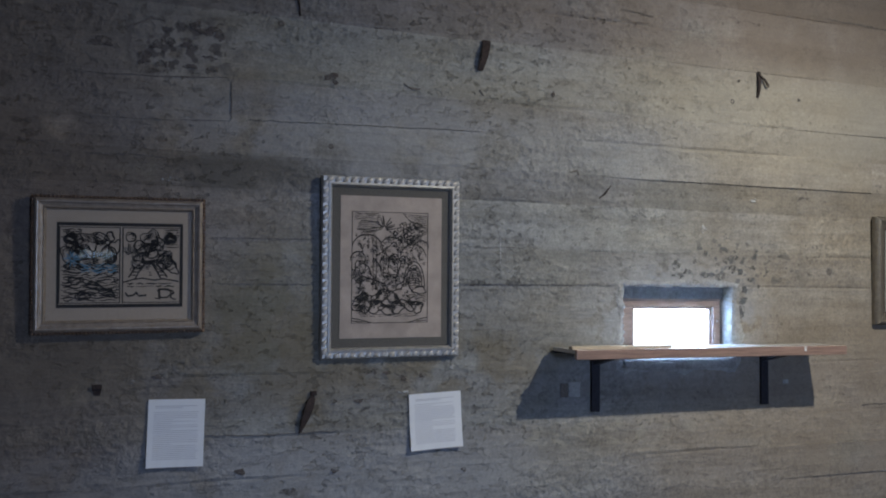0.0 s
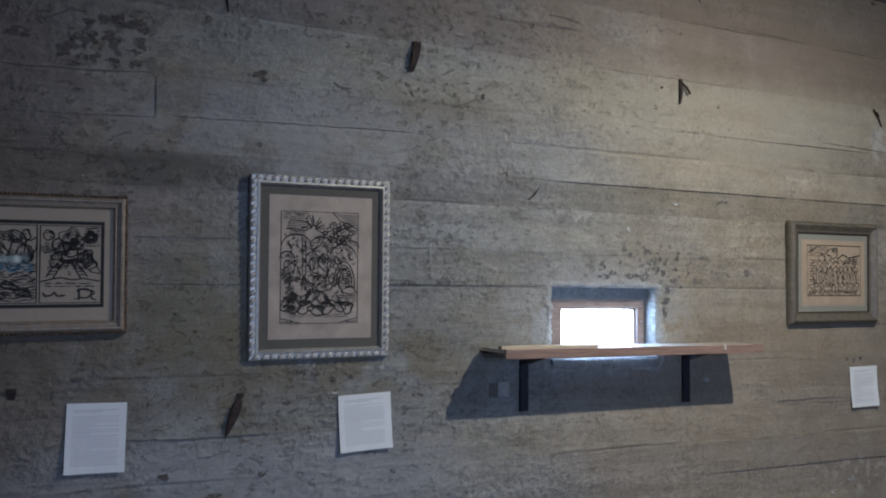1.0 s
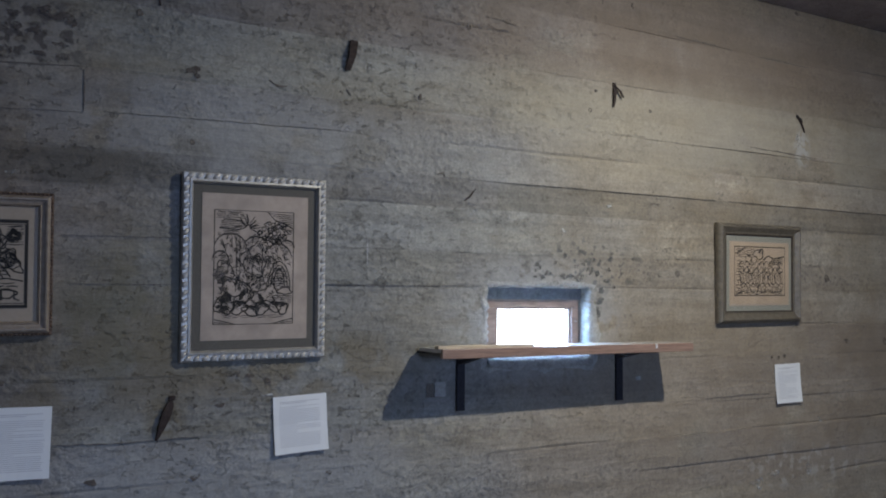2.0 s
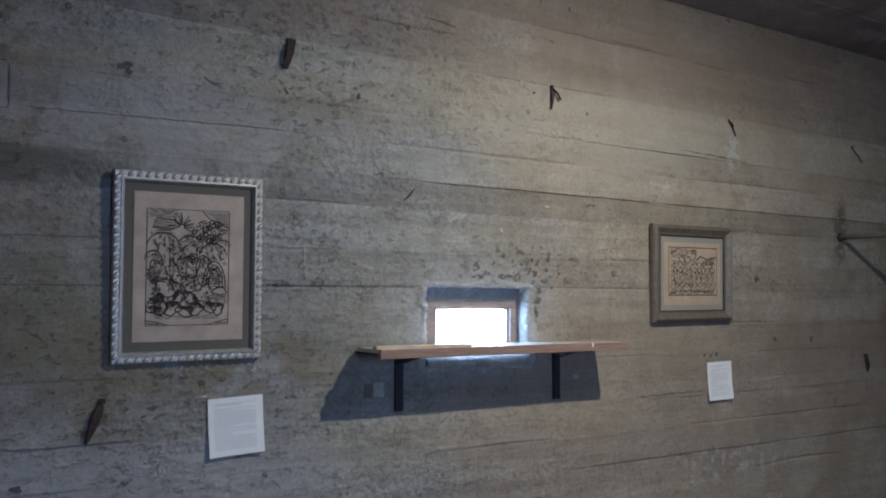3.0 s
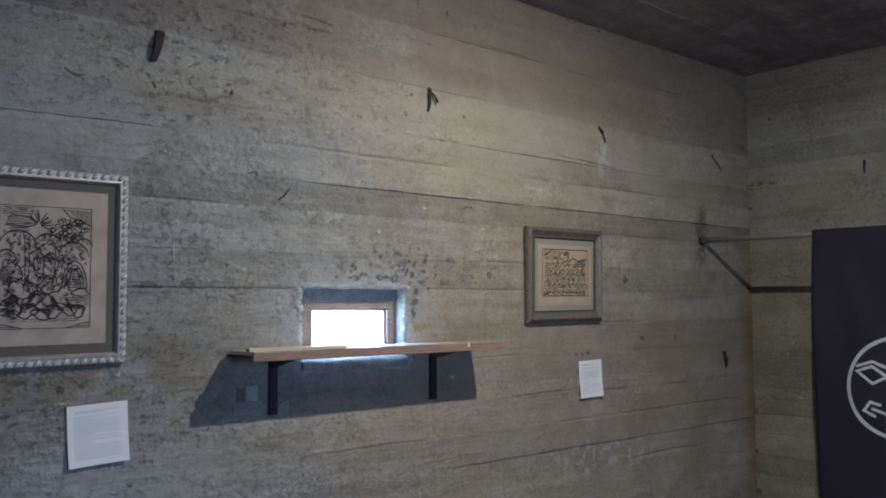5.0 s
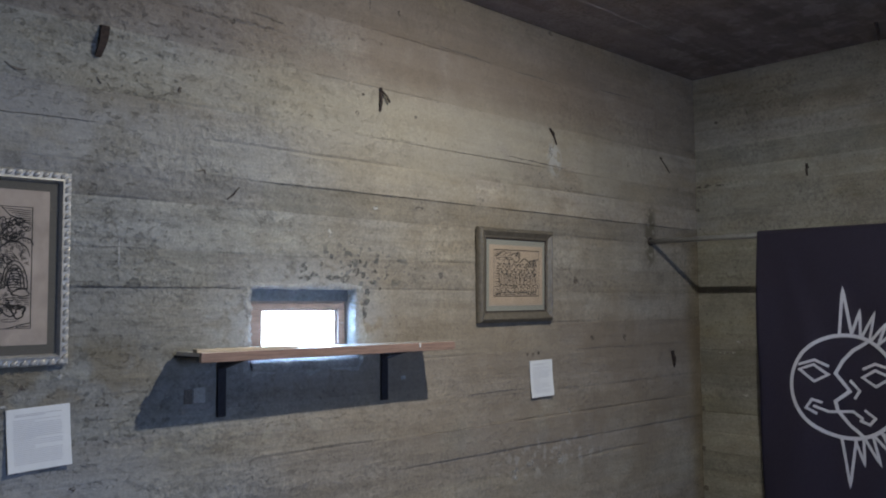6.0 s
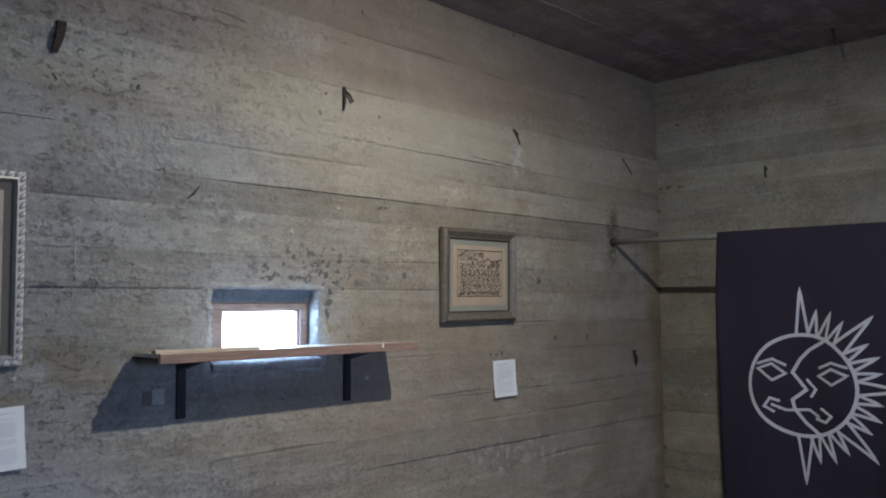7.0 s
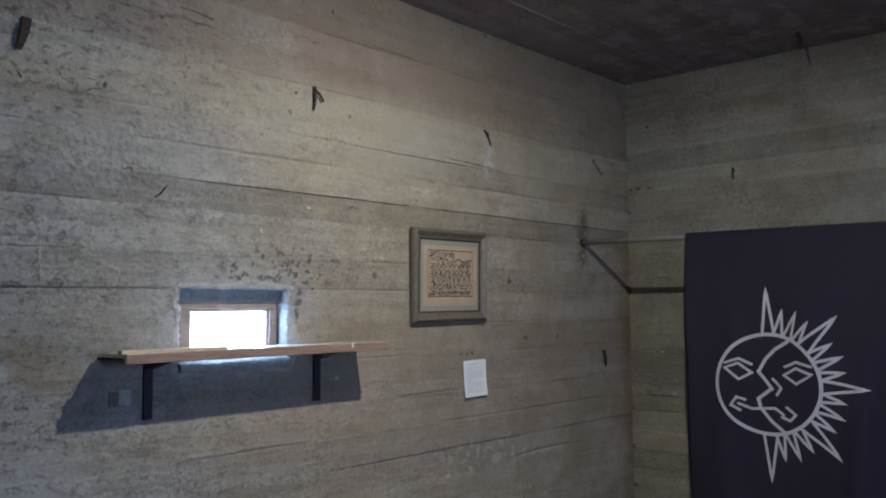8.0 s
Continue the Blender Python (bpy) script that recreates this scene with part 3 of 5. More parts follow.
# portrait print in a silver frame with a beaded rim


def lump(bm, rng, cx, cz, rx, rz, w, y, rings=3, turn=0.0, side=60, wob=0.16):
    """A woodcut form: a bold uneven outline with shading cuts that follow it on one side."""
    c, s = math.cos(radians(turn)), math.sin(radians(turn))
    ph, ph2 = rng.uniform(0, 6.28), rng.uniform(0, 6.28)

    def at(a, k):
        q = k * (1 + wob * math.sin(3 * a + ph) + wob * 0.6 * math.sin(5 * a + ph2))
        px, pz = rx * q * math.cos(a), rz * q * math.sin(a)
        return cx + px * c - pz * s, cz + px * s + pz * c

    n = 22
    ribbon(bm, [at(2 * math.pi * i / n, 1.0) for i in range(n)], w, y, closed=True)
    for r in range(rings):
        k = 0.80 - 0.22 * r
        mid = radians(side + rng.uniform(-35, 35))
        span = rng.uniform(0.7, 1.5)
        ribbon(bm, [at(mid - span + 2 * span * i / 8, k) for i in range(9)], w * rng.uniform(0.7, 1.15), y, taper=True)


def spray(bm, rng, cx, cz, r0, r1, a0, a1, n, w, y):
    """Short tapering cuts that fan out from a point."""
    for i in range(n):
        a = radians(a0 + (a1 - a0) * (i + rng.uniform(0.2, 0.8)) / n)
        k0, k1 = r0 * rng.uniform(0.8, 1.2), r1 * rng.uniform(0.75, 1.1)
        bend = rng.uniform(-0.25, 0.25)
        ribbon(bm, [(cx + k * math.cos(a + bend * f), cz + k * math.sin(a + bend * f)) for k, f in ((k0, 0), ((k0 + k1) / 2, 0.5), (k1, 1))], w, y, taper=True)


def waves(bm, rng, x0, x1, z0, z1, rows, w, y, amp=0.003):
    """Rows of broken wavy cuts."""
    for i in range(rows):
        z = z0 + (z1 - z0) * (i + 0.5) / rows
        x = x0 + rng.uniform(0, 0.01)
        while x < x1 - 0.008:
            ln = min(rng.uniform(0.018, 0.06), x1 - x)
            ph = rng.uniform(0, 6.28)
            ribbon(bm, [(x + ln * k / 6, z + amp * math.sin(ph + k * 1.1)) for k in range(7)], w * rng.uniform(0.6, 1.5), y, taper=True)
            x += ln + rng.uniform(0.002, 0.007)


W2, H2 = 0.462, 0.580
p2 = picture(W2, H2, pose(0.762, -0.010, 1.567, 1.2, -0.6, 0), "portrait woodcut print in a beaded silver frame with dark grey mat",
             [(0.0, 0.0), (0.0, -0.016), (0.004, -0.021), (0.020, -0.021), (0.0215, -0.026), (0.027, -0.027), (0.031, -0.020), (0.034, -0.012)], M_SILVER)
bm0 = bmesh.new()
bmesh.ops.create_uvsphere(bm0, u_segments=10, v_segments=6, radius=1.0, matrix=Matrix.Diagonal((0.0075, 0.008, 0.0132, 1)))
me_bead = bpy.data.meshes.new("bead")
bm0.to_mesh(me_bead)
bm0.free()
me_bead.materials.append(M_BEAD)
for pl in me_bead.polygons:
    pl.use_smooth = True


def bead(parent, x, z, turn):
    ob = new("bead", me_bead)
    ob.parent = parent
    ob.matrix_basis = pose(x, -0.021, z, 0, turn, 0)


for i in range(17):
    for zz in (-1, 1):
        bead(p2, -W2 / 2 + 0.011 + (W2 - 0.022) * (i + 0.5) / 17, zz * (H2 / 2 - 0.011), 50)
for i in range(21):
    for xx in (-1, 1):
        bead(p2, xx * (W2 / 2 - 0.011), -H2 / 2 + 0.011 + (H2 - 0.022) * (i + 0.5) / 21, 40)
a, b = W2 / 2 - 0.033, H2 / 2 - 0.033
part("mat_board", sheet(-a, a, -b, b, -0.0115), M_GREYMAT, p2, "dark grey mat board")
part("print_paper", sheet(-a + 0.028, a - 0.028, -b + 0.030, b - 0.028, -0.0135), M_PAPER, p2, "buff paper of the print")
bm = bmesh.new()
rng = random.Random(21)
x0, x1, z0, z1 = -0.132, 0.122, -0.178, 0.178
Y = -0.0138
rect(bm, x0, x1, z0, z1, 0.0025, Y)
waves(bm, rng, x0 + 0.004, x0 + 0.095, z1 - 0.026, z1 - 0.003, 4, 0.0025, Y, 0.001)                             # sky cuts
for k in range(7):
    ribbon(bm, [(x1 - 0.078 + 0.010 * k, z1 - 0.006 - 0.006 * k), (x1 - 0.03, z1 - 0.008 - 0.006 * k), (x1 - 0.003, z1 - 0.010 - 0.006 * k)], 0.0027, Y, taper=True)
ribbon(bm, [(x1 - 0.085, z1 - 0.002), (x1 - 0.062, z1 - 0.026), (x1 - 0.032, z1 - 0.036), (x1, z1 - 0.054)], 0.0030, Y)
ribbon(bm, [(x0 + 0.016, 0.122), (x0 + 0.030, 0.150), (x0 + 0.088, 0.146), (x0 + 0.080, 0.118)], 0.0031, Y, closed=True)   # roof
for k in range(4):
    ribbon(bm, [(x0 + 0.021, 0.126 + 0.006 * k), (x0 + 0.080, 0.124 + 0.006 * k)], 0.0022, Y)
hatch(bm, rng, x0 + 0.014, x0 + 0.082, 0.098, 0.118, 4, 0.0027, Y)
spray(bm, rng, x0 + 0.105, 0.125, 0.006, 0.040, -30, 190, 15, 0.0036, Y)                                        # bush
for _ in range(40):                                                                                              # leafy tree
    cx, cz = rng.uniform(0.010, 0.108), rng.uniform(0.082, 0.142)
    lump(bm, rng, cx, cz, rng.uniform(0.006, 0.010), rng.uniform(0.005, 0.008), 0.0022, Y, 1, rng.uniform(0, 180))
spray(bm, rng, 0.060, 0.072, 0.004, 0.030, 20, 160, 8, 0.0030, Y)
for cx, cz, rx, rz in ((-0.082, 0.060, 0.050, 0.046), (0.000, 0.062, 0.040, 0.036), (0.072, 0.032, 0.044, 0.044), (-0.112, 0.020, 0.026, 0.030), (0.100, 0.064, 0.026, 0.024)):   # hills
    ribbon(bm, arc(cx, cz, rx, rz, 0, 180, 16), 0.0049, Y, taper=True)
    spray(bm, rng, cx, cz, rx * 0.55, rx * 0.86, 25, 155, 9, 0.0022, Y)
ribbon(bm, [(-0.064, 0.092), (-0.062, 0.0), (-0.064, -0.076)], 0.0025, Y)                                       # tall post
ribbon(bm, [(-0.052, 0.094), (-0.051, 0.0), (-0.053, -0.074)], 0.0025, Y)
for k in range(12):
    ribbon(bm, [(-0.063, 0.084 - 0.013 * k), (-0.053, 0.079 - 0.013 * k)], 0.0018, Y)
lump(bm, rng, 0.003, 0.052, 0.022, 0.026, 0.0033, Y, 2)                                                         # rounded stones and folds
lump(bm, rng, -0.002, 0.006, 0.034, 0.034, 0.0037, Y, 3, 20)
lump(bm, rng, 0.034, -0.010, 0.018, 0.046, 0.0034, Y, 3, -10)
lump(bm, rng, -0.028, 0.012, 0.018, 0.040, 0.0033, Y, 3, 12)
lump(bm, rng, -0.100, -0.016, 0.028, 0.033, 0.0036, Y, 4, 0, 200)
spray(bm, rng, -0.100, -0.016, 0.020, 0.036, 0, 360, 20, 0.0025, Y)
lump(bm, rng, -0.066, -0.062, 0.046, 0.026, 0.0041, Y, 3, -14)
lump(bm, rng, 0.004, -0.052, 0.030, 0.026, 0.0038, Y, 4, 30)
for k in range(3):
    ribbon(bm, arc(0.076, -0.062, 0.036 - 0.009 * k, 0.082 - 0.012 * k, 0, 180, 14), 0.0037, Y)                 # arched doorway
for k in range(8):
    ribbon(bm, [(0.060, -0.060 + 0.008 * k), (0.076, -0.057 + 0.008 * k), (0.092, -0.060 + 0.008 * k)], 0.0031, Y)
spray(bm, rng, 0.074, -0.02, 0.046, 0.060, 30, 150, 10, 0.0030, Y)
lump(bm, rng, 0.094, -0.073, 0.023, 0.012, 0.0034, Y, 1)
waves(bm, rng, 0.040, x1 - 0.004, -0.112, -0.086, 4, 0.0027, Y, 0.001)
lump(bm, rng, -0.098, -0.116, 0.030, 0.030, 0.0041, Y, 3)
spray(bm, rng, -0.098, -0.116, 0.006, 0.034, 60, 330, 26, 0.0036, Y)
for cx, cz, rx, rz, t in ((-0.052, -0.126, 0.026, 0.020, 25), (-0.014, -0.136, 0.026, 0.016, -10), (0.020, -0.128, 0.022, 0.020, 40), (0.056, -0.122, 0.030, 0.014, -24), (0.088, -0.128, 0.018, 0.019, 10), (-0.036, -0.094, 0.024, 0.016, 60), (0.006, -0.098, 0.020, 0.016, -40)):
    lump(bm, rng, cx, cz, rx, rz, 0.0043, Y, 3, t)
waves(bm, rng, x0 + 0.02, x1 - 0.03, -0.160, -0.148, 2, 0.0018, Y, 0.001)
for _ in range(270):
    hx, hz = rng.uniform(x0 + 0.008, x1 - 0.03), rng.uniform(-0.13, 0.10)
    hatch(bm, rng, hx, hx + rng.uniform(0.010, 0.020), hz, hz + rng.uniform(0.008, 0.014), 3, 0.0018, Y, rng.uniform(-0.010, 0.010))
for sx, xe in ((1, x0), (-1, x1)):
    ribbon(bm, [(xe, z0 + 0.016), (xe + sx * 0.030, z0 + 0.010), (xe + sx * 0.066, z0)], 0.0030, Y)
    ribbon(bm, [(xe + sx * 0.003, z0 + 0.006), (xe + sx * 0.040, z0 + 0.004)], 0.0037, Y, taper=True)
part("woodcut", bm, M_INK, p2, "black woodcut lines of hills, trees and an arch")

# landscape diptych print in a silver and gold frame
W1, H1 = 0.474, 0.398
p1 = picture(W1, H1, pose(-0.058, -0.010, 1.559, 1.2, -0.9, 0), "two-panel woodcut print in a champagne and gold frame with cream mat",
             [(0.007, -0.018), (0.010, -0.027), (0.016, -0.031), (0.020, -0.030), (0.023, -0.024), (0.031, -0.021), (0.034, -0.023), (0.037, -0.018), (0.040, -0.012)], M_CHAMPAGNE)
bm = bmesh.new()
sweep_frame(bm, W1, H1, [(0.0, 0.0), (0.0, -0.016), (0.003, -0.021), (0.008, -0.022), (0.0085, -0.018)])
part("gilt_edge", bm, M_GOLD, p1, "dull reddish gold outer moulding")
bm = bmesh.new()
for i in range(44):
    for zz in (-1, 1):
        bmesh.ops.create_icosphere(bm, subdivisions=1, radius=0.0044, matrix=pose(-W1 / 2 + 0.006 + (W1 - 0.012) * i / 43, -0.0215, zz * (H1 / 2 - 0.004)))
for i in range(1, 36):
    for xx in (-1, 1):
        bmesh.ops.create_icosphere(bm, subdivisions=1, radius=0.0044, matrix=pose(xx * (W1 / 2 - 0.004), -0.0215, -H1 / 2 + 0.006 + (H1 - 0.012) * i / 36))
tagged(part("rope_beading", bm, M_GOLD, p1, smooth=True), kind="stuff")
a, b = W1 / 2 - 0.039, H1 / 2 - 0.039
part("mat_board", sheet(-a, a, -b, b, -0.0115), M_CREAMMAT, p1, "cream mat board")
bm = bmesh.new()
rng = random.Random(33)
x0, x1, z0, z1 = -0.163, 0.166, -0.117, 0.117
xm = 0.002
Y = -0.0122
for xa, xb in ((x0, xm - 0.004), (xm + 0.004, x1)):
    rect(bm, xa, xb, z0 + 0.008, z1 - 0.008, 0.0029, Y)
rect(bm, x0 - 0.004, x1 + 0.004, z0 - 0.001, z1 + 0.001, 0.0085, Y)
for _ in range(60):
    hx, hz = rng.uniform(0.020, x1 - 0.040), rng.uniform(-0.03, 0.085)
    hatch(bm, rng, hx, hx + rng.uniform(0.010, 0.022), hz, hz + 0.012, 3, 0.0022, Y, rng.uniform(-0.010, 0.010))
# left panel: dark sun, moon, clouds, shore and much water
lump(bm, rng, -0.134, 0.076, 0.013, 0.012, 0.010, Y, 3)
spray(bm, rng, -0.134, 0.076, 0.012, 0.024, 0, 360, 16, 0.0034, Y)
lump(bm, rng, -0.030, 0.082, 0.012, 0.014, 0.0037, Y, 1)
waves(bm, rng, x0 + 0.004, x0 + 0.06, 0.088, z1 - 0.012, 3, 0.0029, Y, 0.001)
for cx, cz, rx, rz in ((-0.075, 0.062, 0.042, 0.034), (-0.045, 0.030, 0.032, 0.034), (-0.128, 0.028, 0.030, 0.030), (-0.095, 0.035, 0.020, 0.022), (-0.018, 0.044, 0.014, 0.030)):
    lump(bm, rng, cx, cz, rx, rz, 0.0039, Y, 4, rng.uniform(-25, 25), rng.uniform(0, 360))
for _ in range(80):
    hx, hz = rng.uniform(x0 + 0.008, xm - 0.030), rng.uniform(-0.01, 0.075)
    hatch(bm, rng, hx, hx + rng.uniform(0.010, 0.022), hz, hz + 0.014, 3, 0.0026, Y, rng.uniform(-0.010, 0.010))
waves(bm, rng, x0 + 0.004, xm - 0.006, z0 + 0.012, 0.004, 15, 0.0041, Y, 0.0022)
for cx, cz in ((-0.12, -0.045), (-0.07, -0.06), (-0.035, -0.08), (-0.10, -0.088)):
    lump(bm, rng, cx, cz, 0.020, 0.010, 0.0043, Y, 2, rng.uniform(-15, 15))
# right panel: pale disc, dark disc, rocks, a trestle and small beasts
lump(bm, rng, 0.028, 0.082, 0.014, 0.014, 0.0031, Y, 2, wob=0.05)
lump(bm, rng, 0.138, 0.078, 0.012, 0.012, 0.011, Y, 2)
waves(bm, rng, 0.112, x1 - 0.004, 0.050, z1 - 0.010, 8, 0.0031, Y, 0.001)
lump(bm, rng, 0.082, 0.078, 0.026, 0.024, 0.0026, Y, 2, 30)
for cx, cz, rx, rz in ((0.060, 0.050, 0.024, 0.020), (0.088, 0.044, 0.020, 0.022), (0.074, 0.024, 0.034, 0.018), (0.104, 0.062, 0.016, 0.018)):
    lump(bm, rng, cx, cz, rx, rz, 0.0043, Y, 4, rng.uniform(-30, 30), rng.uniform(0, 360))
ribbon(bm, [(0.056, 0.012), (0.074, 0.007), (0.096, 0.012)], 0.012, Y)
for sx in (-1, 1):                                                                                      # trestle legs
    ribbon(bm, [(0.076 + sx * 0.008, 0.006), (0.076 + sx * 0.022, -0.014), (0.076 + sx * 0.036, -0.040)], 0.0041, Y)
    ribbon(bm, [(0.076 + sx * 0.022, 0.006), (0.076 + sx * 0.040, -0.014), (0.076 + sx * 0.054, -0.036)], 0.0041, Y)
    for k in range(4):
        ribbon(bm, [(0.076 + sx * (0.012 + 0.007 * k), -0.002 - 0.009 * k), (0.076 + sx * (0.026 + 0.008 * k), -0.002 - 0.009 * k)], 0.0032, Y)
spray(bm, rng, 0.026, 0.026, 0.006, 0.036, 40, 150, 10, 0.0022, Y)
for k in range(3):
    lump(bm, rng, 0.134 + 0.008 * (k - 1), 0.018 - 0.012 * k, 0.020 - 0.003 * k, 0.022, 0.0034, Y, 3, 20 * k)
ribbon(bm, [(0.008, -0.050), (0.035, -0.042), (0.06, -0.038), (0.09, -0.044), (0.12, -0.040), (x1 - 0.004, -0.048)], 0.0041, Y)
waves(bm, rng, 0.012, 0.15, -0.066, -0.050, 2, 0.0031, Y, 0.001)
ribbon(bm, [(0.014, -0.080), (0.020, -0.090), (0.036, -0.088), (0.044, -0.080), (0.052, -0.090), (0.072, -0.088)], 0.0051, Y)
lump(bm, rng, 0.124, -0.082, 0.020, 0.013, 0.0044, Y, 1)
ribbon(bm, [(0.108, -0.070), (0.108, -0.100), (0.096, -0.096)], 0.0043, Y)
ribbon(bm, [(0.140, -0.072), (0.140, -0.096), (0.154, -0.102)], 0.0043, Y)
part("woodcut", bm, M_INK, p1, "black two-panel woodcut lines")
# the glass's blue window reflections, drawn as strokes on the print
bm = bmesh.new()
waves(bm, rng, x0 + 0.05, xm - 0.012, -0.022, 0.004, 4, 0.0031, Y - 0.0003)
spray(bm, rng, -0.130, 0.018, 0.004, 0.024, 0, 360, 12, 0.0031, Y - 0.0003)
part("blue_tint", bm, M_BLUEGLINT, p1, "blue window reflection painted on the left panel")

# print in a dark pewter frame
W3, H3 = 0.526, 0.438
p3 = picture(W3, H3, pose(3.053, -0.012, 1.593, 1.5, -0.5, 0), "small woodcut print in a dark pewter frame with sage mat",
             [(0.0, 0.0), (0.0, -0.016), (0.005, -0.025), (0.012, -0.032), (0.017, -0.033), (0.038, -0.019), (0.046, -0.017), (0.050, -0.012)], M_PEWTER)
bm = bmesh.new()
sweep_frame(bm, W3 - 0.094, H3 - 0.094, [(0.0, -0.012), (0.0, -0.0165), (0.004, -0.0165), (0.006, -0.011)])
part("inner_slip", bm, M_DARKEDGE, p3, "thin dark inner slip")
a, b = W3 / 2 - 0.050, H3 / 2 - 0.050
part("mat_board", sheet(-a, a, -b, b, -0.011), M_SAGEMAT, p3, "sage grey mat board")
part("mat_bevel", sheet(-0.189, 0.193, -0.143, 0.141, -0.0118, 0.001), M_CREAMMAT, p3)
part("print_paper", sheet(-0.185, 0.189, -0.136, 0.137, -0.0128), M_TANPAPER, p3, "tan print paper")
bm = bmesh.new()
rng = random.Random(44)
x0, x1, z0, z1 = -0.158, 0.164, -0.098, 0.118
Y = -0.0132
rect(bm, x0, x1, z0, z1, 0.0040, Y)
waves(bm, rng, x0 + 0.004, x0 + 0.13, 0.070, z1 - 0.004, 5, 0.0048, Y, 0.0025)
lump(bm, rng, -0.005, 0.086, 0.030, 0.022, 0.0050, Y, 3)
ribbon(bm, [(0.020, 0.060), (0.055, 0.080), (0.090, 0.066), (x1 - 0.004, 0.078)], 0.0060, Y)
hatch(bm, rng, 0.06, x1 - 0.008, 0.040, 0.070, 4, 0.0040, Y)
for i in range(9):
    cx = -0.112 + 0.031 * i
    ribbon(bm, arc(cx, 0.040, 0.012, 0.014, -20, 200, 10), 0.0036, Y)
    lump(bm, rng, cx, 0.014, 0.013, 0.014, 0.0030, Y, 2, rng.uniform(-40, 40), rng.uniform(0, 360), 0.2)
    for k in range(4):
        px = cx - 0.012 + 0.008 * k
        ribbon(bm, [(px, 0.0), (px + rng.uniform(-0.006, 0.006), -0.020), (px + rng.uniform(-0.005, 0.005), -0.042)], 0.0030, Y, taper=True)
    lump(bm, rng, cx + 0.006, -0.052, 0.014, 0.009, 0.0032, Y, 1, rng.uniform(-40, 40))
    spray(bm, rng, cx, -0.088, 0.004, 0.026, 30, 150, 5, 0.0034, Y)
waves(bm, rng, x0 + 0.004, x0 + 0.05, z0 + 0.004, 0.060, 13, 0.0036, Y, 0.002)
waves(bm, rng, x0 + 0.004, x1 - 0.02, z0 + 0.004, -0.080, 2, 0.0034, Y, 0.002)
for _ in range(70):
    hx, hz = rng.uniform(x0 + 0.02, x1 - 0.03), rng.uniform(-0.085, 0.060)
    hatch(bm, rng, hx, hx + 0.016, hz, hz + 0.012, 3, 0.0022, Y, rng.uniform(-0.010, 0.010))
part("woodcut", bm, M_FADED, p3, "faded black woodcut lines")

# glazing over each print
for p, w, h, d in ((p1, W1 - 0.064, H1 - 0.064, 0.0142), (p2, W2 - 0.060, H2 - 0.060, 0.0155), (p3, W3 - 0.096, H3 - 0.096, 0.0145)):
    g = part("glass_pane", glazing(-w / 2, w / 2, -h / 2, h / 2, -d), m_glass, p)
    g.visible_shadow = False

# ---- caption cards ----


def caption_card(w, h, m, label, lines, ragged, seed):
    rng = random.Random(seed)
    card = thing("caption_card", m, label, "card", "caption cards")
    bm = bmesh.new()
    nx, nz = 6, 8
    front, rear = {}, {}
    for i in range(nx + 1):
        for j in range(nz + 1):
            u, v = i / nx - 0.5, j / nz - 0.5
            y = -0.010 - 0.006 * max(0, -v) * 2 - 0.004 * (2 * u) ** 2 * (0.5 - v)
            front[i, j] = bm.verts.new((u * w, y, v * h))
            rear[i, j] = bm.verts.new((u * w, y + 0.003, v * h))
    for i in range(nx):
        for j in range(nz):
            bm.faces.new((front[i, j], front[i + 1, j], front[i + 1, j + 1], front[i, j + 1]))
            bm.faces.new((rear[i, j], rear[i, j + 1], rear[i + 1, j + 1], rear[i + 1, j]))
    for i in range(nx):
        for j in (0, nz):
            bm.faces.new((front[i, j], front[i + 1, j], rear[i + 1, j], rear[i, j]))
    for j in range(nz):
        for i in (0, nx):
            bm.faces.new((front[i, j], front[i, j + 1], rear[i, j + 1], rear[i, j]))
    bmesh.ops.recalc_face_normals(bm, faces=bm.faces)
    part("sheet", bm, M_LABEL, card)

    def surf(u, v):
        return -0.010 - 0.006 * max(0, -v) * 2 - 0.004 * (2 * u) ** 2 * (0.5 - v) - 0.0007

    def bar(name, v, u0, u1, thick):
        bm = bmesh.new()
        n = 5
        us = [u0 + (u1 - u0) * k / n for k in range(n + 1)]
        top = [bm.verts.new((u * w, surf(u, v), v * h + thick / 2)) for u in us]
        bot = [bm.verts.new((u * w, surf(u, v), v * h - thick / 2)) for u in us]
        for k in range(n):
            bm.faces.new((top[k], bot[k], bot[k + 1], top[k + 1]))
        part(name, bm, M_GREYINK, card)

    bar("heading", 0.40, -0.38, 0.36, 0.0022)
    bar("heading", 0.375, -0.38, 0.10, 0.0022)
    for k in range(lines):
        v = 0.31 - 0.72 * k / lines
        bar("text_line", v, -0.40, 0.40 - rng.uniform(0, ragged) - (0.45 if rng.random() < 0.14 else 0), 0.0016)
    return card


caption_card(0.161, 0.198, pose(0.108, 0, 1.065, 0, 1.0, 0), "white caption card printed with small grey text on the concrete", 26, 0.05, 1)
caption_card(0.180, 0.182, pose(0.923, 0, 1.067, 0, -2.4, 0), "nearly square white caption card pinned below the portrait print", 24, 0.06, 2)
caption_card(0.168, 0.176, pose(3.245, 0, 1.097, 0, -0.8, 0), "white caption card pinned below the pewter-framed print", 22, 0.08, 3)

END = Matrix.Translation((XR, 0, 0)) @ pose(0, 0, 0, 0, 0, -90)   # places things on the end wall

# ---- steel left in the concrete ----


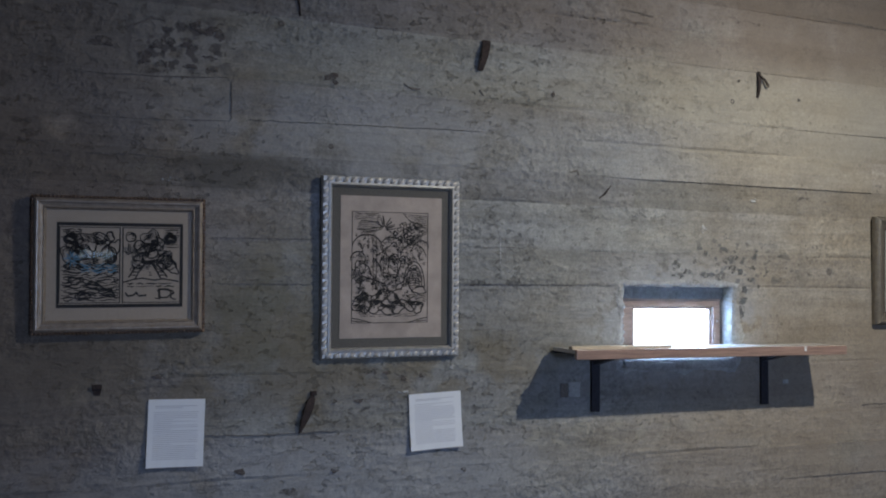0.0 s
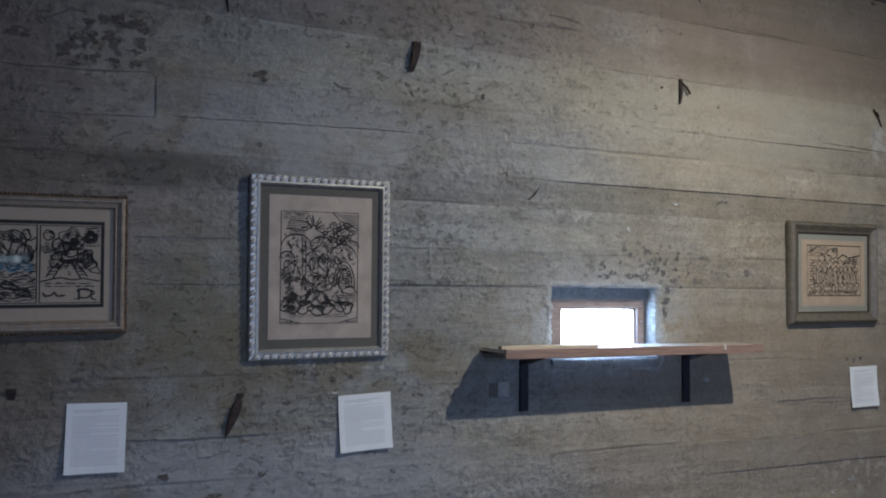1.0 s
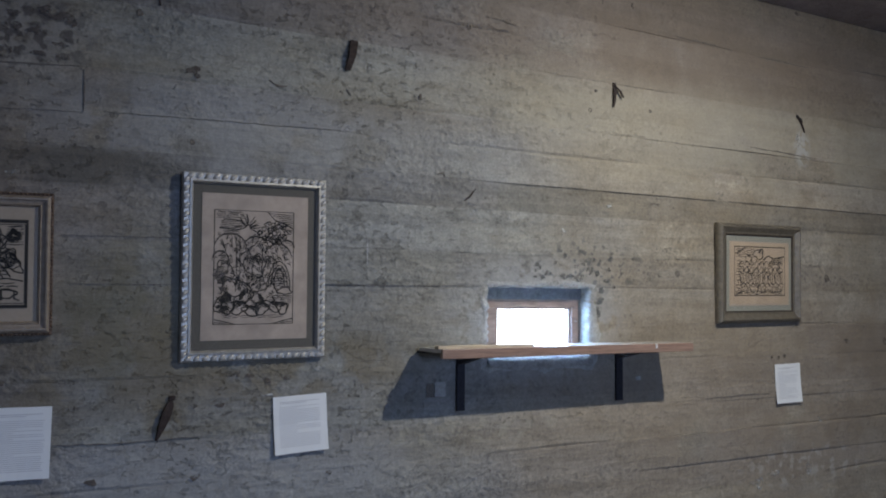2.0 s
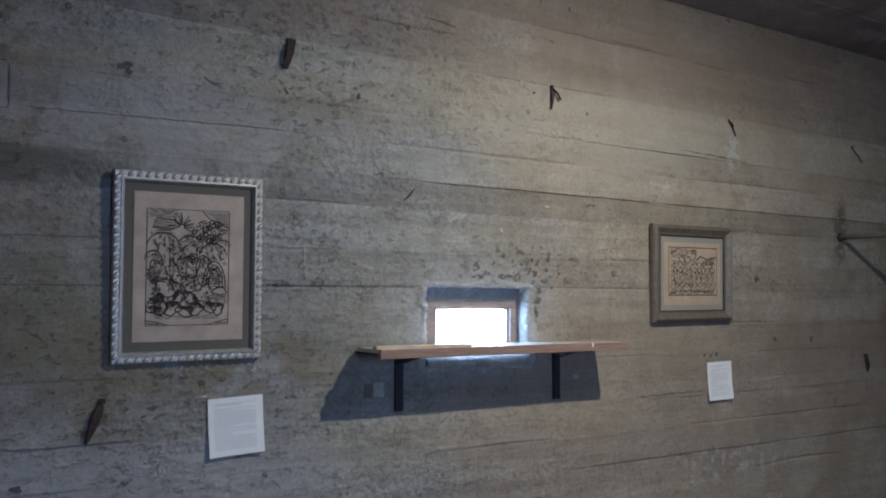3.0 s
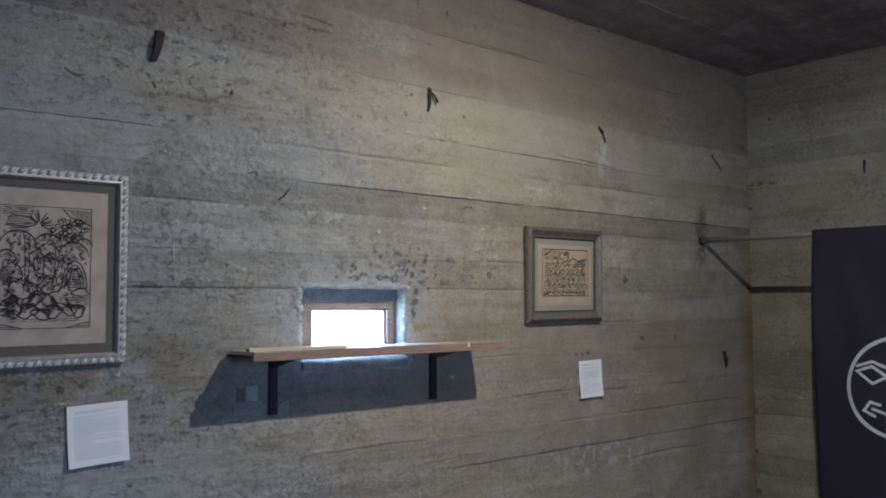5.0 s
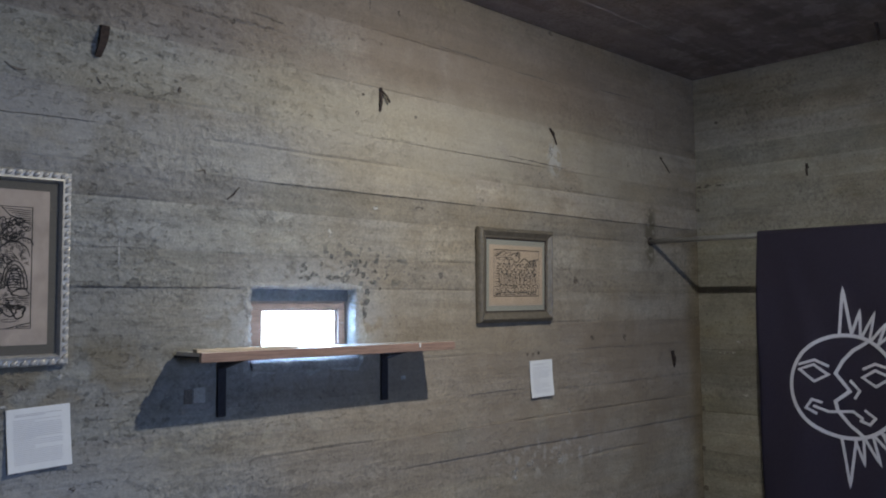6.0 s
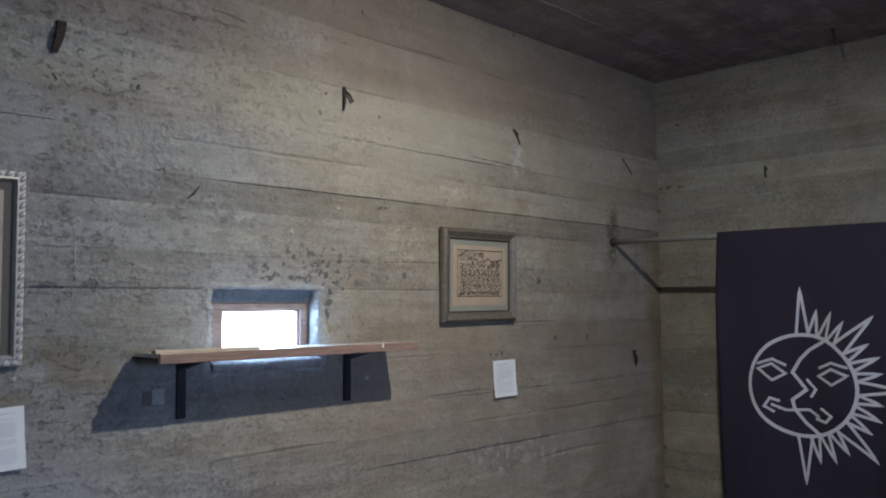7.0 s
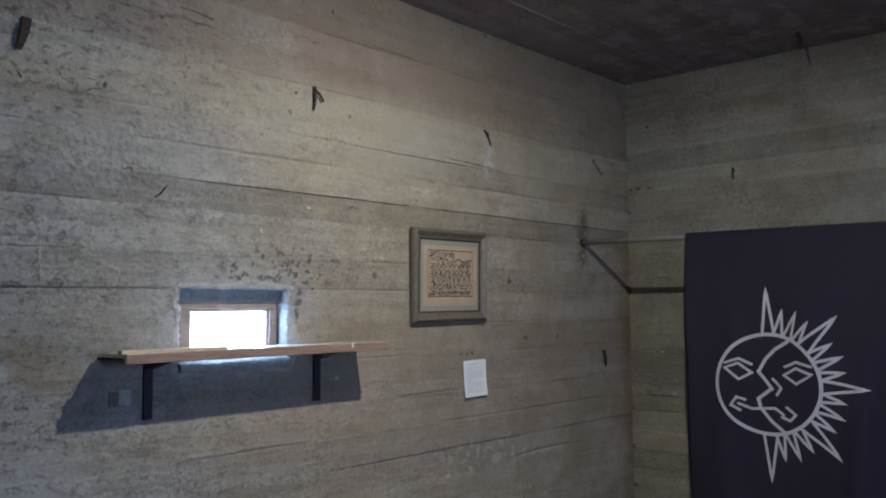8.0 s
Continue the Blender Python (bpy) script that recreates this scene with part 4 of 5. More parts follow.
def strap(x, z, length, width, lean, out, label, stub=0.0, m=None, leaf=False):
    """A flat rusty tie strap that hangs out of the wall."""
    s = thing("tie_strap", (m or Matrix.Identity(4)) @ pose(x, 0, z), label, "strap", "rusty tie straps")
    bm = bmesh.new()
    n = 6
    rows = []
    for i in range(n + 1):
        f = i / n
        cx, cz = -lean * f, -length * f
        y = -0.004 - out * math.sin(math.pi * min(1, f * 0.9 + 0.1)) - out * 0.4 * f
        w = width * (0.3 + 1.1 * math.sin(math.pi * f ** 0.7)) if leaf else width * (1 - 0.35 * f)
        rows.append([bm.verts.new((cx + sx * w / 2, y + sy, cz)) for sx, sy in ((-1, 0), (1, 0), (1, 0.004), (-1, 0.004))])
    for a, b in zip(rows, rows[1:]):
        for k in range(4):
            bm.faces.new((a[k], a[(k + 1) % 4], b[(k + 1) % 4], b[k]))
    bm.faces.new(rows[0])
    bm.faces.new(rows[-1][::-1])
    bmesh.ops.recalc_face_normals(bm, faces=bm.faces)
    part("blade", bm, M_RUST, s)
    bm = bmesh.new()
    box(bm, (-width * 0.5, -0.014, -0.006), (width * 0.5, 0.01, 0.008), 0.002)
    part("root", bm, M_RUST, s)
    if stub:
        bm = bmesh.new()
        tube(bm, [(0.0, -0.008, 0.0), (stub * 0.6, -0.020, -stub * 0.7), (stub, -0.018, -stub * 1.25)], 0.0045, 8)
        part("bent_prong", bm, M_RUST, s)
    return s


strap(1.092, 2.342, 0.098, 0.030, 0.022, 0.020, "broad rusty strap sticking out of the concrete")
strap(2.236, 2.345, 0.092, 0.015, 0.004, 0.012, "thin forked rusty strap in the concrete", 0.040)
strap(3.345, 2.335, 0.070, 0.012, -0.050, 0.010, "bent rusty strap above a white lime stain", 0.02)
strap(4.372, 2.310, 0.080, 0.012, -0.100, 0.008, "thin rusty tie wire near the corner")
strap(0.517, 1.168, 0.122, 0.020, 0.042, 0.016, "rusty leaf-shaped spike leaning out of the wall below the prints", leaf=True)
strap(-0.112, 1.205, 0.024, 0.026, 0.0, 0.004, "short sawn-off rusty strap end")
strap(4.450, 1.175, 0.090, 0.026, -0.015, 0.010, "short rusty spike near the corner", leaf=True)
strap(0.697, 2.230, 0.062, 0.014, 0.0, 0.010, "thin rusty strap on the end wall", 0.015, END)

wire = bmesh.new()
tube(wire, [(1.535, -0.004, 1.828), (1.556, -0.012, 1.846), (1.583, -0.004, 1.876)], [0.002, 0.0032, 0.002], 8)
tagged(part("tie_wire", wire, M_RUST), "short bent rusty wire sticking out of the wall", "wire")
wire = bmesh.new()
tube(wire, [(0.435, -0.004, 2.50), (0.445, -0.012, 2.43), (0.455, -0.006, 2.36)], [0.003, 0.004, 0.003], 8)
tagged(part("tie_wire", wire, M_RUST), "short rusty wire high on the wall", "wire")
wire = bmesh.new()
tube(wire, [(4.46, -1.19, CEIL + 0.005), (4.465, -1.20, CEIL - 0.05), (4.46, -1.205, CEIL - 0.10)], [0.009, 0.008, 0.005], 8)
tagged(part("ceiling_hook", wire, M_RUST), "rusty stub hanging from the ceiling", "hook")

# pale chalk mark beside the portrait print
bm = boxes(((1.150, -0.0072, 1.585), (1.154, -0.002, 1.675)))
tagged(part("wall_mark", bm, M_PLASTER), "pale upright scratch mark on the concrete", "mark")
for x, z, w, h, m in ((1.438, 1.152, 0.044, 0.052, M_PLASTER), (2.356, 1.155, 0.024, 0.016, M_PLASTER), (1.398, 1.150, 0.030, 0.048, M_HOLE)):
    bm = boxes(((x - w / 2, -0.0075, z - h / 2), (x + w / 2, -0.002, z + h / 2)), bevel=0.0015)
    tagged(part("wall_patch", bm, m), "small square patch on the wall under the shelf", "patch")


def bolt_hole(m, r):
    """A shallow dark dimple with a raised rim."""
    bm = bmesh.new()
    rings = []
    for rad, y in ((1.25, -0.0030), (1.0, -0.0046), (0.7, -0.0044), (0.4, -0.0036)):
        rings.append([bm.verts.new((r * rad * math.cos(a) * rng.uniform(0.85, 1.15), y - 0.001, r * rad * math.sin(a) * rng.uniform(0.85, 1.15))) for a in (2 * math.pi * k / 10 for k in range(10))])
    for a, b in zip(rings, rings[1:]):
        for k in range(10):
            bm.faces.new((a[k], a[(k + 1) % 10], b[(k + 1) % 10], b[k]))
    bm.faces.new(rings[-1])
    bmesh.ops.recalc_face_normals(bm, faces=bm.faces)
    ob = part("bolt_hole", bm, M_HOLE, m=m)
    tagged(ob, "small dark bolt hole in the concrete", "hole", "bolt holes")


for x, z, r in ((2.115, 2.228, 0.016), (2.434, 2.260, 0.011), (2.683, 2.237, 0.015), (2.983, 2.244, 0.015), (2.576, 1.582, 0.022), (4.04, 2.236, 0.020), (4.257, 2.226, 0.018), (1.96, 1.79, 0.012), (0.56, 1.95, 0.014), (0.288, 1.939, 0.010), (-0.029, 1.921, 0.016), (3.615, 1.092, 0.016), (3.36, 1.077, 0.012), (2.319, 2.652, 0.014), (0.397, 2.329, 0.016)):
    bolt_hole(pose(x, 0, z), r * 0.55)
for y, z, r in ((0.335, 2.575, 0.010), (0.56, 2.56, 0.012), (0.90, 2.54, 0.013), (1.45, 2.36, 0.010), (0.012, 0.82, 0.016), (0.012, 0.58, 0.016), (0.02, 0.345, 0.018)):
    bolt_hole(END @ pose(y, 0, z), r * 0.8)

# ---- pipe and banner ----
PX, PZ, SAG = 4.242, 1.813, 0.010   # the pipe: metres along the wall, height at the wall, drop per metre
pipe = thing("hanging_pipe", pose(PX, 0, PZ), "grey galvanised pipe fixed in the concrete wall", "pipe")
bm = bmesh.new()
tube(bm, [(0, 0.03, 0), (0, -1.2, -1.2 * SAG), (0, -2.35, -2.35 * SAG)], 0.0145, 16)
part("tube", bm, M_PIPE, pipe, smooth=True)
bm = bmesh.new()
tube(bm, [(0, 0.005, 0), (0, -0.010, 0)], 0.024, 16)
part("collar", bm, M_RUST, pipe)
bm = boxes(((-0.03, -2.36, -0.05), (0.03, -2.34, CEIL - PZ)), bevel=0.003)
part("hanger", bm, M_RUST, pipe)

BU, BZ = 1.072, 1.054    # the emblem's centre: metres from the wall, height
banner = thing("banner", pose(PX, 0, 0) @ pose(0, 0, 0, 0, 0, -90), "dark navy cloth banner with a pale sun and moon emblem", "banner")


def drape(u, v):
    """How far the cloth hangs forward at u metres from the wall and height v."""
    f = max(0.0, min(1.0, (1.80 - v) / 0.5))
    y = 0.016 * math.sin(u * 9.0 + 1.3 * v) * f + 0.011 * math.sin(u * 19.0 - 3.0 * v) * f
    y += 0.010 * math.sin(u * 31.0 + 6.0 * v + 2.0 * math.sin(3.0 * v)) * f * math.exp(-(1.8 - v) / 0.6)
    y += 0.022 * math.exp(-((u - 0.78 - 0.25 * (1.8 - v)) / 0.05) ** 2) * f * math.exp(-(1.8 - v) / 0.5)
    y += 0.026 * math.exp(-((u - 1.60 + 0.10 * (1.8 - v)) / 0.06) ** 2) * f
    return -y - 0.012 * f - 0.019


bm = bmesh.new()
U0, U1, V0 = 0.652, 1.93, 0.28
nu, nv = 70, 80
vs = []
for i in range(nu + 1):
    u = U0 + (U1 - U0) * i / nu
    top = PZ - u * SAG
    col = [bm.verts.new((u, 0.020, top - 0.017)), bm.verts.new((u, 0.016, top + 0.013)), bm.verts.new((u, 0.0, top + 0.0225)), bm.verts.new((u, -0.016, top + 0.013))]
    for j in range(nv + 1):
        v = top - 0.004 - (top - 0.004 - V0) * j / nv
        col.append(bm.verts.new((u + 0.004 * math.sin(v * 7), drape(u, v), v)))
    vs.append(col)
for i in range(nu):
    for j in range(len(vs[0]) - 1):
        bm.faces.new((vs[i][j], vs[i][j + 1], vs[i + 1][j + 1], vs[i + 1][j]))
bmesh.ops.solidify(bm, geom=bm.faces[:], thickness=0.0012)
part("cloth", bm, M_CLOTH, banner, smooth=True)


def stroke(bm, pts, w, closed=False):
    """A pale printed line that follows the cloth; pts are offsets from the emblem's centre."""
    fine = []
    n = len(pts)
    for i in range(n if closed else n - 1):
        a, b = pts[i], pts[(i + 1) % n]
        k = max(1, int(math.hypot(b[0] - a[0], b[1] - a[1]) / 0.03))
        fine += [(a[0] + (b[0] - a[0]) * s / k, a[1] + (b[1] - a[1]) * s / k) for s in range(k)]
    if not closed:
        fine.append(pts[-1])
    before = len(bm.verts)
    ribbon(bm, [(BU + 0.985 * p[0], BZ + 0.985 * p[1]) for p in fine], w, closed=closed)
    bm.verts.ensure_lookup_table()
    for v in bm.verts[before:]:
        v.co.y = drape(v.co.x, v.co.z) - 0.0035


bm = bmesh.new()
stroke(bm, arc(0, 0, 0.258, 0.247, 0, 360, 64)[:-1], 0.0175, closed=True)
part("disc_outline", bm, M_PRINT, banner, "pale printed ring")
for k in range(17):
    ang = radians(90 - 180 * k / 16)
    major = k % 4 == 0
    tip, half = (0.475, 0.135) if major else (0.385 if k % 4 == 2 else 0.372, 0.085)
    bm = bmesh.new()
    e = 0.252
    lo, hi = ang - half, ang + half
    if k == 0:
        lo, hi = ang - 0.12, ang + 0.10
    stroke(bm, [(e * math.cos(hi), e * math.sin(hi)), (tip * math.cos(ang), tip * math.sin(ang)), (e * math.cos(lo), e * math.sin(lo))], 0.0138)
    part("ray", bm, M_PRINT, banner)


FACE = {
    "profile_line": ([(0.104, 0.216), (0.034, 0.175), (-0.015, 0.124), (-0.051, 0.061), (0.011, -0.022), (-0.056, -0.074), (-0.046, -0.120), (0.005, -0.183), (0.075, -0.235)], False),
    "chevron": ([(0.013, 0.030), (0.058, -0.017), (0.032, -0.057)], False),
    "upper_line": ([(-0.219, 0.100), (-0.141, 0.125), (-0.079, 0.094)], False),
    "lozenge": ([(-0.214, 0.077), (-0.145, 0.102), (-0.083, 0.054), (-0.145, 0.020)], True),
    "upper_line_right": ([(0.075, 0.086), (0.141, 0.115), (0.222, 0.094)], False),
    "lozenge_right": ([(0.074, 0.047), (0.140, 0.085), (0.218, 0.056), (0.140, 0.009)], True),
    "wavy_line": ([(-0.155, -0.100), (-0.086, -0.126), (0.024, -0.118), (0.072, -0.150)], False),
    "hook_line": ([(-0.113, -0.083), (-0.159, -0.069), (-0.187, -0.111), (-0.138, -0.138)], False),
    "hook_line_right": ([(0.079, -0.106), (0.132, -0.140), (0.104, -0.172), (0.053, -0.157)], False),
}
for name, (pts, closed) in FACE.items():
    bm = bmesh.new()
    stroke(bm, pts, 0.016 if name == "profile_line" else 0.0128, closed)
    part(name.replace("_right", ""), bm, M_PRINT, banner)

# ---- the spotlight that throws the shadows ----
spot = thing("ceiling_spotlight", Matrix.Translation((LAMP.x, LAMP.y, CEIL)), "small black ceiling spotlight turned to the wall", "lamp")
part("base_plate", boxes(((-0.05, -0.16, -0.008), (0.05, -0.06, 0.0)), bevel=0.003), M_IRON, spot)
bm = bmesh.new()
tube(bm, [(0, -0.07, -0.004), (0, -0.02, -0.006)], 0.004, 8)
part("stem", bm, M_IRON, spot)
way = (LAMP_AIM - LAMP).normalized()
bm = bmesh.new()
at = LAMP - Vector((LAMP.x, LAMP.y, CEIL))
tube(bm, [at - way * 0.004, at - way * 0.014], [0.040, 0.036], 16)
part("housing", bm, M_IRON, spot)

# ---- cracks and broken-out chips in the wall ----


def crack(pts, w, seed, out=0.0075, m=None, parent=None):
    """A jagged crack: a raised dark sliver on the boards, its shade in the colour."""
    rng = random.Random(seed)
    fine = []
    for (xa, za), (xb, zb) in zip(pts, pts[1:]):
        n = max(2, int(math.hypot(xb - xa, zb - za) / 0.025))
        fine += [(xa + (xb - xa) * k / n, za + (zb - za) * k / n + rng.uniform(-0.0016, 0.0016)) for k in range(n)]
    fine.append(pts[-1])
    bm = bmesh.new()
    left, right, n = [], [], len(fine)
    for i, (x, z) in enumerate(fine):
        h = w / 2 * rng.uniform(0.35, 1.25) * min(1.0, 0.25 + 3.0 * min(i, n - 1 - i) / n)
        ax, az = fine[max(i - 1, 0)]
        bx, bz = fine[min(i + 1, n - 1)]
        d = math.hypot(bx - ax, bz - az) or 1.0
        nx, nz = -(bz - az) / d * h, (bx - ax) / d * h
        left.append((bm.verts.new((x + nx, -out, z + nz)), bm.verts.new((x + nx, 0.002, z + nz))))
        right.append((bm.verts.new((x - nx, -out, z - nz)), bm.verts.new((x - nx, 0.002, z - nz))))
    for i in range(n - 1):
        bm.faces.new((left[i][0], right[i][0], right[i + 1][0], left[i + 1][0]))
        bm.faces.new((left[i][0], left[i + 1][0], left[i + 1][1], left[i][1]))
        bm.faces.new((right[i][0], right[i][1], right[i + 1][1], right[i + 1][0]))
    bmesh.ops.recalc_face_normals(bm, faces=bm.faces)
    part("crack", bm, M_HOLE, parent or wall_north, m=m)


def chip(x, z, rx, rz, seed, material, out=0.0078, m=None, parent=None):
    """An irregular broken-out spot with a ragged rim."""
    rng = random.Random(seed)
    bm = bmesh.new()
    n = 18
    rim = [rng.uniform(0.35, 1.45) for _ in range(n)]
    rim = [(rim[k] + rim[k - 1]) / 2 for k in range(n)]
    rings = []
    for f, y in ((1.05, 0.002), (1.0, -out), (0.55, -out - 0.0006)):
        rings.append([bm.verts.new((x + rx * f * rim[k] * math.cos(2 * math.pi * k / n), y, z + rz * f * rim[k] * math.sin(2 * math.pi * k / n))) for k in range(n)])
    for a, b in zip(rings, rings[1:]):
        for k in range(n):
            bm.faces.new((a[k], a[(k + 1) % n], b[(k + 1) % n], b[k]))
    bm.faces.new(rings[-1])
    bmesh.ops.recalc_face_normals(bm, faces=bm.faces)
    part("chip", bm, material, parent or wall_north, m=m)


def ragged(name, colour, cut, scale):
    """A stain broken up by the grain of the wall behind it."""
    m = simple(name, colour, 0.95, vary=0.4, scale=70.0, bump=0.3)
    nt = m.node_tree
    pos = nt.nodes.new("ShaderNodeNewGeometry").outputs["Position"]
    b = nt.nodes["Principled BSDF"]
    nt.links.new(ramp(nt, noise_at(nt, pos, scale, 6.0, 0.7), [(cut - 0.09, (0, 0, 0)), (cut + 0.09, (0.9, 0.9, 0.9))]), b.inputs["Alpha"])
    return m


M_PEEL = ragged("bared_brown_cement", (0.118, 0.098, 0.088), 0.50, 44.0)
M_MOULD = ragged("grey_mould", (0.125, 0.127, 0.125), 0.50, 62.0)
M_LIME = ragged("lime_bleed", (0.52, 0.51, 0.48), 0.52, 42.0)
crack([(-0.074, 2.262), (-0.030, 2.280), (0.009, 2.303), (0.045, 2.300)], 0.010, 1)
crack([(-0.171, 2.121), (0.05, 2.128), (0.234, 2.142)], 0.004, 2)
crack([(-0.166, 1.992), (0.08, 1.999), (0.248, 2.008)], 0.0018, 3)
crack([(0.246, 2.135), (0.248, 2.08), (0.248, 2.011)], 0.0032, 4)
crack([(-0.163, 1.884), (0.0, 1.888), (0.06, 1.884)], 0.005, 5)
crack([(0.20, 1.648), (0.53, 1.652)], 0.0017, 18, 0.0082)
crack([(0.22, 1.508), (0.53, 1.511)], 0.0017, 19, 0.0082)
crack([(1.00, 1.640), (1.25, 1.644)], 0.0017, 20, 0.0082)
crack([(1.00, 1.514), (1.30, 1.517), (1.60, 1.518)], 0.0017, 21, 0.0082)
crack([(0.30, 2.016), (0.70, 2.026), (1.08, 2.036)], 0.0017, 22, 0.0082)
crack([(0.18, 1.052), (0.37, 1.045), (0.60, 1.048)], 0.0028, 24, 0.0086)
crack([(2.566, 2.601), (2.75, 2.597), (2.92, 2.589)], 0.006, 6, 0.0085)
crack([(3.065, 2.585), (3.25, 2.586), (3.434, 2.580)], 0.006, 7, 0.0085)
crack([(3.716, 2.614), (3.9, 2.618), (4.091, 2.621)], 0.005, 8, 0.0085)
crack([(2.182, 2.740), (2.181, 2.672)], 0.005, 9)
crack([(2.423, 1.861), (2.44, 1.872), (2.475, 1.870)], 0.005, 10)
crack([(1.62, 2.524), (1.70, 2.522), (1.76, 2.512)], 0.005, 11)
crack([(3.015, 2.163), (3.2, 2.158), (3.481, 2.147)], 0.006, 12, 0.0085)
crack([(2.731, 1.052), (2.95, 1.058), (3.123, 1.056)], 0.003, 13, 0.0085)
crack([(0.80, 2.175), (0.83, 2.160), (0.86, 2.163)], 0.007, 15)
crack([(1.070, 2.180), (1.085, 2.160)], 0.006, 16)
crack([(1.42, 1.915), (1.446, 1.922), (1.452, 1.908)], 0.007, 17, 0.0085)
for i, (x, z, rx, rz) in enumerate(((-0.007, 2.180, 0.026, 0.018), (0.027, 2.222, 0.022, 0.016), (0.068, 2.235, 0.015, 0.015), (0.114, 2.230, 0.022, 0.014), (0.166, 2.282, 0.034, 0.015), (0.204, 2.266, 0.016, 0.020),
                                    (0.179, 2.193, 0.022, 0.011), (0.190, 2.160, 0.016, 0.008), (0.134, 2.296, 0.020, 0.012), (0.044, 2.166, 0.018, 0.010), (0.010, 2.143, 0.020, 0.008), (0.120, 2.165, 0.024, 0.008), (-0.13, 2.215, 0.036, 0.014), (0.055, 2.270, 0.014, 0.010))):
    chip(x, z, rx, rz, 100 + i, M_PEEL)
for i, (x, z, rx, rz) in enumerate(((1.857, 1.600, 0.014, 0.020), (1.870, 1.558, 0.026, 0.010), (1.905, 1.572, 0.014, 0.012), (1.988, 1.563, 0.028, 0.010), (2.052, 1.557, 0.030, 0.014), (2.109, 1.585, 0.012, 0.020), (2.080, 1.620, 0.013, 0.013), (2.147, 1.574, 0.010, 0.014),
                                    (1.988, 1.641, 0.010, 0.010), (2.206, 1.591, 0.009, 0.008), (2.158, 1.468, 0.016, 0.018), (2.152, 1.422, 0.012, 0.020), (2.167, 1.506, 0.012, 0.012), (2.190, 1.545, 0.008, 0.007), (2.23, 1.52, 0.007, 0.007), (1.940, 1.610, 0.008, 0.008), (2.04, 1.600, 0.010, 0.007), (2.13, 1.63, 0.007, 0.009))):
    chip(x, z, rx, rz, 140 + i, M_MOULD)
for i, (x, z, rx, rz) in enumerate(((0.052, 1.232, 0.022, 0.008), (0.718, 1.236, 0.012, 0.010), (0.755, 1.226, 0.014, 0.007), (0.812, 1.211, 0.015, 0.008), (0.880, 1.214, 0.012, 0.007), (0.694, 1.231, 0.012, 0.007), (0.239, 1.152, 0.014, 0.011), (0.298, 0.938, 0.014, 0.012),
                                    (0.591, 0.925, 0.014, 0.010), (0.581, 1.140, 0.012, 0.008), (0.664, 1.139, 0.014, 0.007), (0.442, 0.869, 0.022, 0.010), (1.025, 0.902, 0.010, 0.007), (0.559, 2.175, 0.020, 0.012), (0.573, 2.158, 0.010, 0.008), (2.34, 2.693, 0.008, 0.012), (3.052, 2.008, 0.008, 0.010),
                                    (3.539, 1.578, 0.014, 0.024), (1.552, 2.473, 0.012, 0.009), (2.145, 2.310, 0.007, 0.006), (1.350, 2.187, 0.010, 0.012), (3.368, 2.835, 0.020, 0.012), (3.669, 1.281, 0.022, 0.010), (3.965, 1.273, 0.014, 0.018), (3.19, 1.215, 0.010, 0.008), (3.15, 1.217, 0.009, 0.006), (3.23, 1.218, 0.009, 0.007), (0.458, 1.508, 0.006, 0.004))):
    chip(x, z, rx, rz, 180 + i, M_PEEL)
for i, (x, z, rx, rz) in enumerate(((-0.017, 1.220, 0.022, 0.007), (0.812, 1.164, 0.040, 0.004), (0.985, 1.243, 0.018, 0.010), (3.353, 2.225, 0.020, 0.030), (3.47, 0.92, 0.020, 0.014), (3.05, 0.665, 0.030, 0.024), (3.16, 0.70, 0.022, 0.016), (3.38, 0.70, 0.020, 0.026), (1.98, 1.735, 0.010, 0.014), (2.08, 1.708, 0.008, 0.010), (2.21, 1.85, 0.012, 0.006), (0.075, 1.818, 0.026, 0.008))):
    chip(x, z, rx, rz, 220 + i, M_LIME)
for i, (u, z, rx, rz, m) in enumerate(((0.268, 1.230, 0.034, 0.007, M_LIME), (0.200, 1.163, 0.060, 0.006, M_LIME), (0.076, 2.175, 0.050, 0.010, M_PEEL), (0.168, 2.169, 0.040, 0.007, M_PEEL), (0.299, 0.919, 0.030, 0.006, M_LIME), (0.020, 2.033, 0.016, 0.010, M_PEEL), (0.357, 2.583, 0.014, 0.012, M_PEEL), (0.158, 2.558, 0.012, 0.010, M_PEEL))):
    chip(u, z, rx, rz, 250 + i, m, 0.0088, END, wall_east)

# ---- the marks of the boards, one by one ----


def gap_edge(z):
    """Seams that meet the window opening, the floor or the ceiling stay straight."""
    return z in (WIN[2], WIN[3], 0.02, 2.850)


